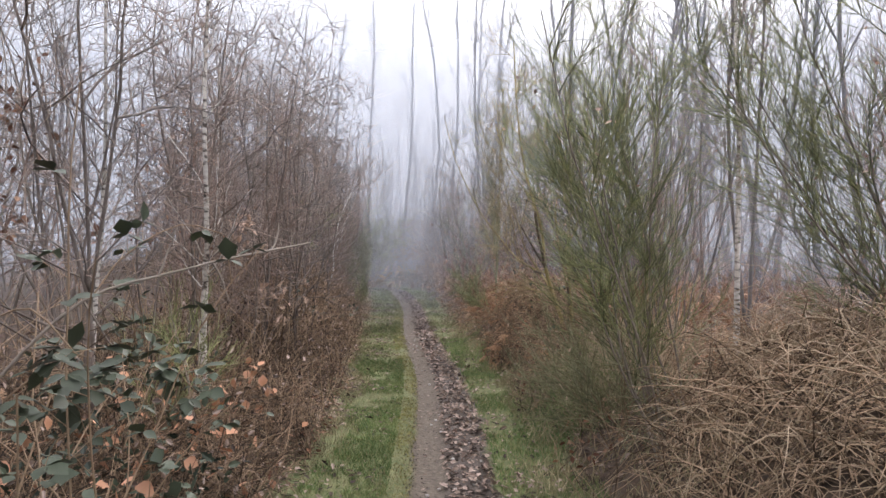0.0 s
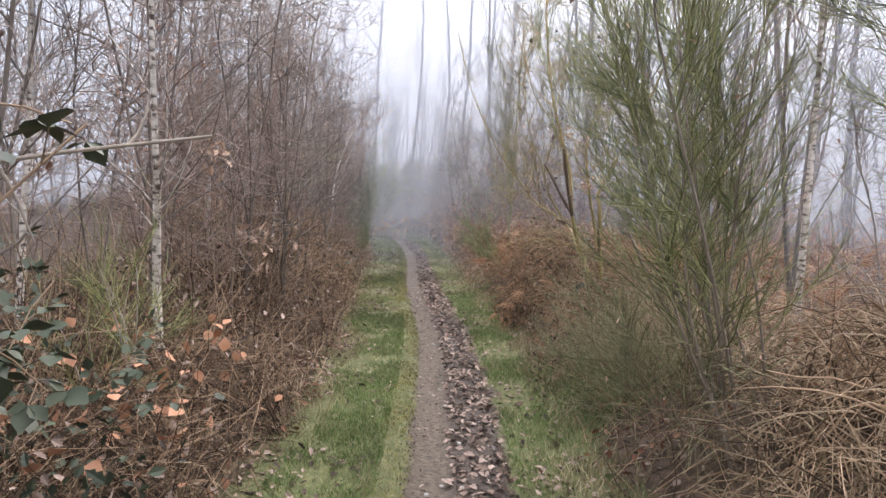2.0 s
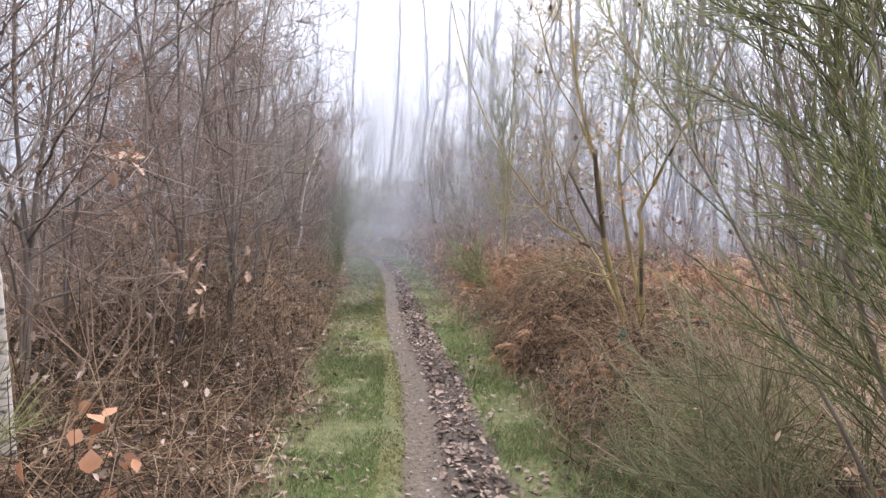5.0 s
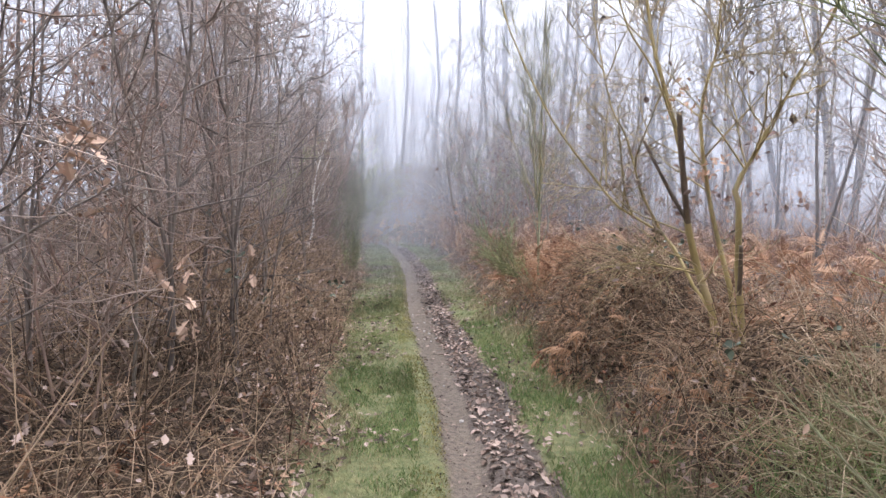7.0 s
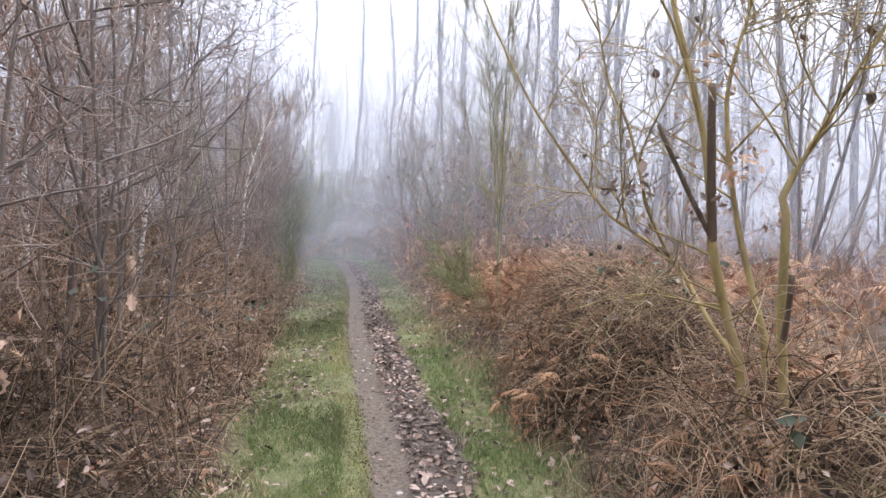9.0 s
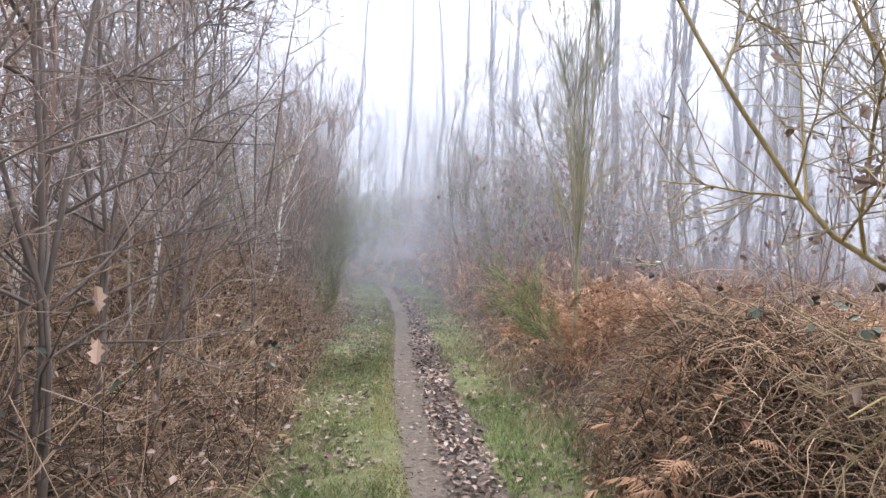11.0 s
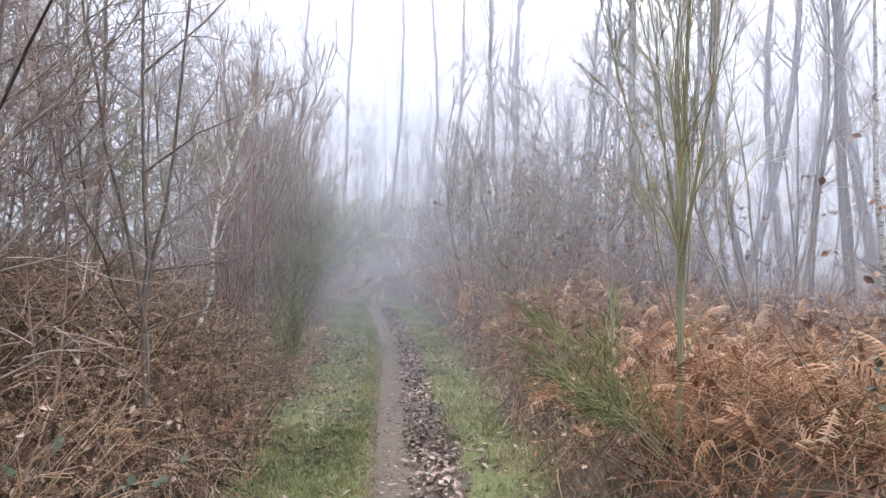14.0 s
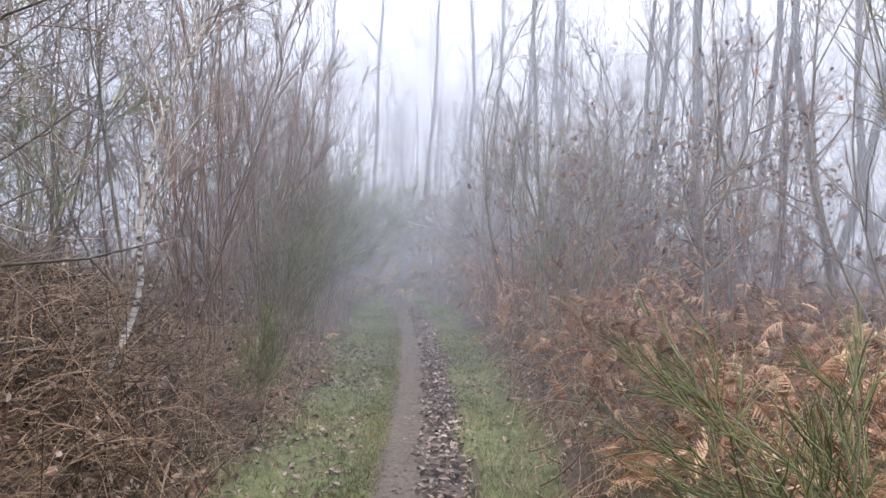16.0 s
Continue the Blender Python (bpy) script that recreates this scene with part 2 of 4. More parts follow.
# a lobed oak leaf
OAK_V = np.array([(0, 0, 0), (0.10, 0.20, 0.03), (0.22, 0.32, 0.08), (0.13, 0.44, 0.02), (0.30, 0.60, 0.10), (0.15, 0.74, 0.02), (0.16, 0.92, 0.0), (0, 1, -0.08),
                  (-0.16, 0.92, 0.0), (-0.15, 0.74, 0.02), (-0.30, 0.60, 0.10), (-0.13, 0.44, 0.02), (-0.22, 0.32, 0.08), (-0.10, 0.20, 0.03), (0, 0.5, -0.04)])
OAK_F = np.array([[i, (i + 1) % 14, 14] for i in range(14)])


def frond_shape(bend, pairs=13):
    """A dead bracken frond: an arched rib with narrowing, hanging side leaflets, all in one piece."""
    s = np.linspace(0, 1, pairs + 2)
    rib = np.stack([0 * s, s - 0.25 * bend * s**2, 0.35 * s - bend * s**2], 1)
    v, quads, tris = [], [], []
    for i in range(pairs + 2):
        half = 0.010 - 0.006 * s[i]
        v += [rib[i] - (half, 0, 0), rib[i] + (half, 0, 0)]
    for i in range(pairs + 1):
        quads.append((2 * i, 2 * i + 1, 2 * i + 3, 2 * i + 2))
    for i in range(2, pairs + 1):
        w = 0.26 * (1 - (i - 2) / pairs) ** 0.8
        for side in (0, 1):
            sgn = 2 * side - 1
            o = (rib[i] + rib[i + 1]) / 2
            d = np.array((sgn * w * 0.8, 0.30 * w, (-0.75 - 0.4 * ((i * 7) % 3)) * w))
            k = len(v)
            v += [o + 0.35 * d + (0, -0.020, 0.012), o + 0.35 * d + (0, 0.020, -0.008), o + 0.75 * d + (0, -0.011, -0.015), o + 0.7 * d + (0, 0.013, -0.028), o + d]
            quads += [(2 * i + side, 2 * i + 2 + side, k + 1, k), (k, k + 1, k + 3, k + 2)]
            tris.append((k + 2, k + 3, k + 4))
    return np.array(v), [np.array(quads), np.array(tris)]


# ---- the lie of the land ----
LINE_Y = [-60, 8, 10, 12.5, 15, 18, 22.6, 27, 30, 34, 45, 80, 200]
LINE_X = [0.02, 0.02, -0.12, -0.32, -0.44, -0.55, -0.92, -1.45, -2.3, -4.2, -10, -32, -100]


def line_x(y):
    """The middle of the bare wheel rut."""
    k = np.array([-0.8, 0, 0.8])
    return np.mean([np.interp(np.asarray(y) + d, LINE_Y, LINE_X) for d in k], axis=0)


def ramp01(a, b, v):
    t = np.clip((v - a) / (b - a), 0, 1)
    return t * t * (3 - 2 * t)


def rough(x, y, scale, seed=0.0):
    """Smooth unevenness from a few crossing waves, about -1 to 1."""
    x, y = x * scale + seed, y * scale + seed * 1.7
    return (np.sin(x * 1.9 + 1.3 * np.sin(y * 1.1)) + np.sin(y * 2.3 + 1.1 * np.sin(x * 1.7 + 2)) + np.sin((x + y) * 1.3 + 4.1) * np.cos((x - y) * 1.6)) / 3


def height(x, y):
    x, y = np.asarray(x, float), np.asarray(y, float)
    u = x - line_x(y)
    wide = 0.11 + 0.07 * ramp01(8, 13, y)
    h = -0.045 * np.exp(-((u / (wide + 0.03)) ** 4)) - 0.02 * np.exp(-(((u - 0.32) / 0.16) ** 2))
    h = h + 0.45 * ramp01(-0.9, -2.2, u) + 0.35 * ramp01(-2.0, -3.6, u) + 0.58 * ramp01(0.9, 1.9, u)
    for px, py, rx, ry, up in ((1.8, 7.0, 0.55, 0.9, 0.34), (1.7, 9.5, 0.55, 0.8, 0.36), (2.2, 3.2, 0.8, 0.9, 0.45), (-2.7, 14.2, 0.7, 1.6, 0.2), (1.6, 11.7, 0.5, 0.8, 0.28), (-3.4, 13.6, 1.0, 2.2, 0.3), (-5.4, 14.8, 1.5, 3.2, 0.85)):
        h = h + up * np.exp(-(((x - px) / rx) ** 2) - ((y - py) / ry) ** 2)
    h = h + 0.012 * rough(x, y, 7) * ramp01(0.1, 0.3, np.abs(u)) + 0.05 * rough(x, y, 1.7, 3) * ramp01(0.8, 2, np.abs(u))
    h = h + 0.006 * rough(x, y, 22, 5) + 0.10 * rough(x, y, 0.35, 9) * ramp01(2.5, 6, np.abs(u))
    return h


def spaced(lo, hi, fine_lo, fine_hi, fine, grow=1.16):
    mid = np.arange(fine_lo, fine_hi, fine)
    out, s, v = [], fine, fine_hi
    while v < hi:
        out.append(v)
        s *= grow
        v += s
    low, s, v = [], fine, fine_lo - fine
    while v > lo:
        low.append(v)
        s *= grow
        v -= s
    return np.array(low[::-1] + list(mid) + out + [hi])


def ground_material():
    m, n, l, bsdf = nodes_of("path_ground")
    geo = n.new("ShaderNodeNewGeometry")

    def noise_at(scale, detail=6, rough_=0.6):
        t = n.new("ShaderNodeTexNoise")
        t.inputs["Scale"].default_value, t.inputs["Detail"].default_value, t.inputs["Roughness"].default_value = scale, detail, rough_
        l.new(geo.outputs["Position"], t.inputs["Vector"])
        return t.outputs["Fac"]

    def two(fac, a, b):
        r = n.new("ShaderNodeValToRGB")
        r.color_ramp.elements[0].position, r.color_ramp.elements[1].position = 0.3, 0.7
        r.color_ramp.elements[0].color, r.color_ramp.elements[1].color = (*a, 1), (*b, 1)
        l.new(fac, r.inputs[0])
        return r.outputs[0]

    def zone(layer, grain, lo, hi):
        a = n.new("ShaderNodeAttribute")
        a.attribute_name = layer
        s = n.new("ShaderNodeMath")
        s.operation = "MULTIPLY_ADD"
        l.new(grain, s.inputs[0])
        s.inputs[1].default_value = 0.7
        l.new(a.outputs["Fac"], s.inputs[2])
        r = n.new("ShaderNodeMapRange")
        r.inputs[1].default_value, r.inputs[2].default_value = lo, hi
        l.new(s.outputs[0], r.inputs[0])
        return r.outputs[0]

    def over(fac, a, b):
        x = n.new("ShaderNodeMix")
        x.data_type = "RGBA"
        l.new(fac, x.inputs[0])
        l.new(a, x.inputs[6])
        l.new(b, x.inputs[7])
        return x.outputs[2]

    small, mid, big = noise_at(60), noise_at(14), noise_at(2.2)
    wood = two(mid, (0.04, 0.027, 0.02), (0.16, 0.105, 0.072))
    turf = two(mid, (0.075, 0.095, 0.032), (0.22, 0.215, 0.095))
    bare = two(noise_at(26), (0.082, 0.062, 0.048), (0.215, 0.17, 0.135))
    mould = two(small, (0.04, 0.03, 0.025), (0.17, 0.13, 0.11))
    c = over(zone("turf", big, 0.75, 1.35), wood, turf)
    c = over(zone("mould", mid, 0.6, 1.0), c, mould)
    c = over(zone("bare", mid, 0.55, 1.25), c, bare)
    l.new(c, bsdf.inputs["Base Color"])
    bsdf.inputs["Roughness"].default_value = 0.9
    b = n.new("ShaderNodeBump")
    b.inputs["Strength"].default_value, b.inputs["Distance"].default_value = 0.9, 0.02
    l.new(small, b.inputs["Height"])
    l.new(b.outputs[0], bsdf.inputs["Normal"])
    return m


def make_ground():
    xs, ys = spaced(-400, 400, -2.2, 2.2, 0.05), spaced(-400, 500, 1.5, 24, 0.075)
    gx, gy = np.meshgrid(xs, ys)
    v = np.stack([gx, gy, height(gx, gy)], -1).reshape(-1, 3)
    w, h = len(xs), len(ys)
    i = (np.arange(h - 1)[:, None] * w + np.arange(w - 1)[None]).reshape(-1)
    ob = build("ground", v, np.stack([i, i + 1, i + w + 1, i + w], -1), ground_material())
    u, y = (gx - line_x(gy)).ravel(), gy.ravel()
    bare_u = u + 0.035 * rough(gx, gy, 2.3, 4).ravel() + 0.02 * rough(gx, gy, 6.0, 1).ravel()
    u = u + 0.16 * rough(gx, gy, 1.1, 2).ravel() + 0.07 * rough(gx, gy, 4.1, 7).ravel()
    wide = 0.11 + 0.07 * ramp01(8, 13, y)
    layers = {"bare": ramp01(wide + 0.08, wide - 0.05, np.abs(bare_u)),
              "mould": ramp01(0.05, 0.14, bare_u) * ramp01(0.56, 0.36, u),
              "turf": np.maximum(ramp01(-1.3, -0.95, u) * ramp01(-0.05, -0.15, bare_u), ramp01(0.3, 0.45, u) * ramp01(1.3, 0.95, u))}
    for k, a in layers.items():
        at = ob.data.attributes.new(k, "FLOAT", "POINT")
        at.data.foreach_set("value", a.astype(np.float32))
    return tagged(ob, "muddy woodland ground with grass verges and a worn rut", "ground", kind="structure")


make_ground()


# ---- mist haze added as thin see-through curtains, one behind another round the walk ----
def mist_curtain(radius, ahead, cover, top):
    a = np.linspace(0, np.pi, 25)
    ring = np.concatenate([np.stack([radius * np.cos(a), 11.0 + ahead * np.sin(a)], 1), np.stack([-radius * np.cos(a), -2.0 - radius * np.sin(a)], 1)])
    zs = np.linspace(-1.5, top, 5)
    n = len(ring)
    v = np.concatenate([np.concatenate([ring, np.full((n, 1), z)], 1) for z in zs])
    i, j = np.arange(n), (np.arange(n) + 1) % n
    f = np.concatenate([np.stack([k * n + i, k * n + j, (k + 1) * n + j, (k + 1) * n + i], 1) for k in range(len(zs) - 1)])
    ob = build("mist", v, f, mist_sheet_mat("mist", cover, top, top * 0.78))
    tagged(ob, "thin see-through sheet standing in for pale grey winter mist", "mist", kind="stuff")


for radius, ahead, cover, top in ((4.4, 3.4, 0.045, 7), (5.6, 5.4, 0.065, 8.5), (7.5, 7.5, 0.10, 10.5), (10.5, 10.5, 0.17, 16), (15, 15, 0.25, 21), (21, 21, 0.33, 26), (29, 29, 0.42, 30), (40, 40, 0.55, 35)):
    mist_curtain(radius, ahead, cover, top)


# ---- trees and shrubs ----
def along_lines(lines, n, lo, hi, weight=None):
    """n points along random lines: places, headings, which line and how far along (0 to 1)."""
    pick = rng.choice(len(lines), n, p=weight)
    t = rng.uniform(lo, hi, n)
    k = lines.shape[1] - 1
    i = np.minimum((t * k).astype(int), k - 1)
    fr = (t * k - i)[:, None]
    a, b = lines[pick, i], lines[pick, i + 1]
    return a * (1 - fr) + b * fr, unit(b - a), pick, t


def outwards(head, angle):
    """Headings that leave a line's heading by about the angle (radians), to any side."""
    side = unit(np.cross(head, unit(rng.normal(0, 1, head.shape))))
    a = np.asarray(angle).reshape(-1, 1)
    return head * np.cos(a) + side * np.sin(a)


def trunk_lines(base, top, bow=0.1, segs=8, count=1):
    """One wavering line from base to top."""
    base, top = np.asarray(base, float), np.asarray(top, float)
    s = np.linspace(0, 1, segs + 1)[:, None]
    side = rng.normal(0, 1, 3) * (1, 1, 0.2) * bow
    wav = np.cumsum(rng.normal(0, bow * 0.18, (segs + 1, 3)), 0) * s * (1 - 0.6 * s)
    return (base + (top - base) * s + side * np.sin(np.pi * s) + wav)[None]


def clear_of_way(lines, base):
    """Which lines keep clear of the space over the path."""
    p = lines + np.asarray(base)
    u = p[..., 0] - line_x(p[..., 1])
    inside = (u > -0.95) & (u < 0.5) & (p[..., 2] < 2.7) & (p[..., 1] < 24)
    close = (u > -0.6) & (u < 0.45) & (p[..., 2] < 4.5) & (p[..., 1] < 18)
    return ~(inside | close).any(1)


def open_way(lines, base):
    return lines[clear_of_way(lines, base)]


def woody(name, label, base, trunks, radii, bark, twig, limbs, twigs, sprigs=(0, 0.2), limb_len=1.2, twig_len=0.5, spread=0.7, up=0.1, droop=0.0,
          lo=0.25, category="sapling", group="", limb_r=0.008, leaves=None, sides=6, fineness=1.0):
    """A tree or shrub: trunks given as lines in world places, limbs off them, twigs off the limbs, sprigs off the twigs."""
    base = np.asarray(base, float)
    root = new(name)
    root.location = base
    tagged(root, label, category, group)
    for ln, (r0, r1) in zip(trunks, radii):
        build("trunk", *tubes(ln[None] - base, r0, r1, sides), bark, root)
    k = max(len(t) for t in trunks)
    lines = np.stack([np.stack([np.interp(np.linspace(0, 1, k), np.linspace(0, 1, len(t)), t[:, c]) for c in range(3)], 1) for t in trunks]) - base
    weight = np.array([np.linalg.norm(np.diff(t, axis=0), axis=1).sum() for t in trunks])
    p, h, _, t = along_lines(lines, limbs, lo, 0.98, weight / weight.sum())
    size = limb_len * (1.15 - 0.75 * t) * rng.uniform(0.6, 1.3, limbs)
    l1 = strands(p, outwards(h, rng.normal(spread, 0.18, limbs)), size, 6, droop, 0.11, up)
    loose = not base.any()
    if not loose:
        fits = clear_of_way(l1, base)
        l1, size = l1[fits], size[fits]
    tagged(build("crown", *tubes(l1, limb_r * (0.5 + size / limb_len), 0.0022, 4), bark, root), kind="stuff")
    p, h, _, t = along_lines(l1, twigs, 0.15, 1.0)
    l2 = strands(p, outwards(h, rng.normal(spread, 0.2, twigs)), twig_len * rng.uniform(0.5, 1.3, twigs), 3, droop, 0.12, up)
    if not loose:
        l2 = open_way(l2, base)
    fine = [tubes(l2, 0.0038 * fineness, 0.0018 * fineness, 3)]
    ends = l2
    if sprigs[0]:
        p, h, _, t = along_lines(l2, sprigs[0], 0.2, 1.0)
        l3 = strands(p, outwards(h, rng.normal(spread, 0.2, sprigs[0])), sprigs[1] * rng.uniform(0.5, 1.3, sprigs[0]), 2, droop, 0.12, up)
        if not loose:
            l3 = open_way(l3, base)
        fine.append(tubes(l3, 0.0026 * fineness, 0.0013 * fineness, 3))
        ends = l3
    tagged(build("twig_spray", *joined(fine), twig, root), kind="stuff")
    if leaves:
        count, size, kind, material, text = leaves
        p, h, _, t = along_lines(ends, count, 0.3, 1.0)
        shape, faces = (OAK_V, OAK_F) if kind == "oak" else (LEAF_V, LEAF_F)
        tagged(build("leaf_cover", *scatter(shape, faces, p, size * rng.uniform(0.6, 1.3, count), turns(count, 1.0)), material, root, text, smooth=False), kind="stuff")
    return root


def on_ground(x, y, sink=0.03):
    return np.array((x, y, float(height(x, y)) - sink))


def sapling_kind(label, tall, limbs, twigs, sprigs, bark, twig, r=0.022, stems=1, lean=0.25, **more):
    """A sapling built at the origin, to be copied."""
    ts = [trunk_lines((rng.normal(0, 0.06) * (stems > 1), rng.normal(0, 0.06) * (stems > 1), -0.05),
                      (rng.normal(0, lean), rng.normal(0, lean), tall * rng.uniform(0.8, 1.05)), 0.3)[0] for _ in range(stems)]
    return woody("sapling", label, (0, 0, 0), ts, [(r * rng.uniform(0.7, 1.2), 0.004) for _ in ts], bark, twig, limbs, twigs, (sprigs, 0.22), **more)


def place_copies(kinds, spots, scale=(0.85, 1.2)):
    """Copies of the kinds at the spots (x, y); the first of each kind is moved, not copied."""
    fresh = list(range(len(kinds)))
    for i, (x, y) in enumerate(spots):
        k = i % len(kinds)
        m = pose(x, y, float(height(x, y)) - 0.02, 0, 0, rng.uniform(0, 360))
        s = rng.uniform(*scale)
        ob = kinds[k]
        if k in fresh:
            fresh.remove(k)
            ob.matrix_basis = m
        else:
            ob = copy_thing(ob, m)
        ob.scale = (s, s, s * rng.uniform(0.92, 1.1))


def spots_in(n, x0, x1, y0, y1, apart, avoid=()):
    """Scattered places, counted across from the rut's line, that keep a distance from each other."""
    got, tries = [], 0
    while len(got) < n and tries < 8000:
        tries += 1
        y = rng.uniform(y0, y1)
        x = float(line_x(y)) + rng.uniform(x0, x1)
        if all((x - a) ** 2 + (y - b) ** 2 > apart**2 for a, b in got) and all((x - a) ** 2 + (y - b) ** 2 > c**2 for a, b, c in avoid):
            got.append((x, y))
    return got


# thicket on the bank beside the path
thicket = [
    sapling_kind("bare dark-stemmed hazel sapling with many fine upright twigs", 4.4, 22, 150, 230, BARK_DARK, TWIG, 0.013, 2, limb_len=1.15, spread=0.85, up=0.03, limb_r=0.0045),
    sapling_kind("bare grey-brown sapling with slanting side branches", 4.8, 26, 160, 230, BARK_GREY, TWIG, 0.016, 1, limb_len=1.25, spread=1.0, up=0.02, limb_r=0.005),
    sapling_kind("bare russet sapling with dense fine twigs", 3.6, 26, 160, 230, BARK_RUSSET, TWIG_GREY, 0.012, 2, limb_len=1.0, spread=0.95, up=0.02, limb_r=0.0045),
    sapling_kind("bare grey hazel sapling with whip-like stems", 4.2, 24, 150, 230, BARK_GREY, TWIG_GREY, 0.012, 3, limb_len=1.05, spread=0.75, up=0.03, limb_r=0.0045),
    sapling_kind("low bare brown scrub with tangled fine twigs", 2.2, 28, 170, 230, BARK_RUSSET, TWIG, 0.009, 4, limb_len=0.8, spread=1.0, up=0.0, lo=0.05, limb_r=0.004),
]
HERO_LEFT = [(-1.85, 5.3, 0.45), (-2.3, 14.5, 1.0), (-2.3, 17.0, 0.8), (-1.9, 7.1, 0.35)]
place_copies(thicket, spots_in(13, -2.7, -1.9, 5.6, 17, 0.6, HERO_LEFT) + spots_in(24, -6.5, -2.4, 1.8, 24, 0.85, HERO_LEFT) + spots_in(14, -3.2, -1.9, 18.5, 32, 0.6) + spots_in(16, -5.5, -2.9, 11, 18.5, 0.7, HERO_LEFT))
far_kind = [
    sapling_kind("bare leafless young tree fading into the mist", 7.0, 26, 150, 0, BARK_FAR, TWIG, 0.035, 1, limb_len=1.8, twig_len=0.7, spread=0.5, up=0.08, lean=0.5),
    sapling_kind("bare leafless twin-stemmed young tree in the mist", 8.0, 34, 170, 0, BARK_FAR, TWIG, 0.035, 2, limb_len=1.8, twig_len=0.7, spread=0.45, up=0.08, lean=0.6),
    sapling_kind("bare slender grey young tree in the mist", 9.0, 30, 150, 0, BARK_GREY, TWIG_GREY, 0.04, 1, limb_len=1.6, twig_len=0.7, spread=0.6, up=0.05, lean=0.7),
]
place_copies(far_kind, spots_in(30, 4.5, 18, 9, 34, 1.3) + spots_in(30, 1.6, 12, 24, 40, 1.0) + spots_in(8, -12, -3, 34, 44, 1.5) + spots_in(10, -14, -7, 6, 28, 1.8))
mid_kind = [
    sapling_kind("bare reddish-brown shrub among bracken", 3.6, 34, 200, 380, BARK_RUSSET, TWIG, 0.014, 4, limb_len=1.1, spread=0.5, up=0.05, lean=0.5, limb_r=0.005,
                 leaves=(110, 0.05, "leaf", LEAF_RUST, "rusty withered leaves")),
    sapling_kind("bare grey-brown shrub with a few rusty leaves", 3.0, 30, 180, 300, BARK_GREY, TWIG_GREY, 0.013, 3, limb_len=1.0, spread=0.6, up=0.03, lean=0.5, limb_r=0.005,
                 leaves=(90, 0.048, "oak", LEAF_RUST, "rusty withered leaves")),
]
place_copies(mid_kind, [(1.7, 22.0), (2.5, 20.3), (0.9, 25.0), (3.4, 23.0), (4.0, 18.6), (0.2, 29.5), (3.2, 27.0), (1.4, 19.0), (0.7, 23.0), (5.2, 8.0), (4.5, 5.5), (2.0, 25.0), (0.9, 27.5), (-0.4, 30.5), (-4.2, 31), (-3.6, 29.5), (-3.4, 33), (-3.0, 28)])


scrub_kind = [
    sapling_kind("low bare pinkish-brown scrub fading into the mist", 2.6, 26, 140, 0, BARK_RUSSET, TWIG, 0.012, 4, limb_len=1.0, twig_len=0.5, spread=0.8, up=0.02, lo=0.08, lean=0.5, limb_r=0.005,
                 leaves=(130, 0.09, "leaf", LEAF_RUST, "rusty withered leaves")),
    sapling_kind("tall bare grey scrub fading into the mist", 4.2, 26, 140, 0, BARK_GREY, TWIG_GREY, 0.016, 3, limb_len=1.2, twig_len=0.6, spread=0.7, up=0.03, lo=0.1, lean=0.5, limb_r=0.006),
]
place_copies(scrub_kind, spots_in(28, 3.8, 13, 12, 30, 1.1) + spots_in(46, 1.7, 7, 19, 33, 0.6) + spots_in(22, -9, -3.0, 2, 24, 0.9) + spots_in(16, -6, -1.5, 26, 36, 0.7)
             + [(-1.1, 30.6), (-0.5, 31.6), (0.3, 30.8), (-1.6, 32.6), (-0.9, 33.2), (0.1, 32.8), (-2.0, 34.6), (-1.2, 35.2), (-0.3, 34.8), (-0.7, 30.0), (0.8, 32.0), (-1.9, 33.4)])


def tall_tree(x, y, tall, lean, r):
    """A tall, thin, wavering forest tree, bare up to its high crown."""
    base = on_ground(x, y, 0.1)
    ln = trunk_lines(base, base + (lean, 0, tall), 0.6, 14)[0]
    woody("forest_tree", "tall thin bare forest tree standing pale in the mist", base, [ln], [(r * 0.75, r * 0.2)], BARK_FAR, TWIG, 26, 120, limb_len=2.6, twig_len=1.0,
          spread=0.6, up=0.06, lo=0.35, category="tree", group="tall trees in the mist", limb_r=0.02, sides=7)


for x, y, tall, lean, r in ((-1.5, 36, 15, 0.5, 0.14), (0.7, 33.5, 16, 0.6, 0.14), (2.1, 33.5, 16, 0.7, 0.15), (2.8, 30, 15, -0.4, 0.12), (3.4, 32, 17, 0.3, 0.14), (4.4, 27, 15, 0.2, 0.12), (5.0, 27.4, 15, 0.6, 0.11),
                             (5.7, 26, 17, 0.1, 0.2), (6.6, 26, 15, -0.3, 0.13), (7.3, 25, 16, 0.4, 0.14), (8.1, 24, 15, 0.2, 0.14), (8.9, 26, 16, -0.2, 0.16), (10.2, 26, 15, 0.5, 0.15), (11.5, 24, 16, -0.6, 0.16),
                             (10.0, 19, 15, -0.9, 0.15), (10.6, 19.4, 15, 1.6, 0.13), (13, 21, 16, 0.3, 0.16), (9.8, 14, 14, 0.2, 0.09), (12.5, 12, 15, -0.3, 0.12), (-3.4, 36, 15, 0.2, 0.13), (-5.5, 36, 15, 0.5, 0.14),
                             (-0.3, 35, 16, -0.3, 0.13), (4.9, 36, 17, 0.4, 0.15), (6.8, 31, 15, 0.2, 0.12), (9.0, 31, 16, 0.3, 0.15), (12.0, 30, 16, -0.3, 0.16), (7.6, 19.5, 13, 0.3, 0.08), (9.4, 22, 14, -0.3, 0.11)):
    tall_tree(x, y, tall, lean, r)


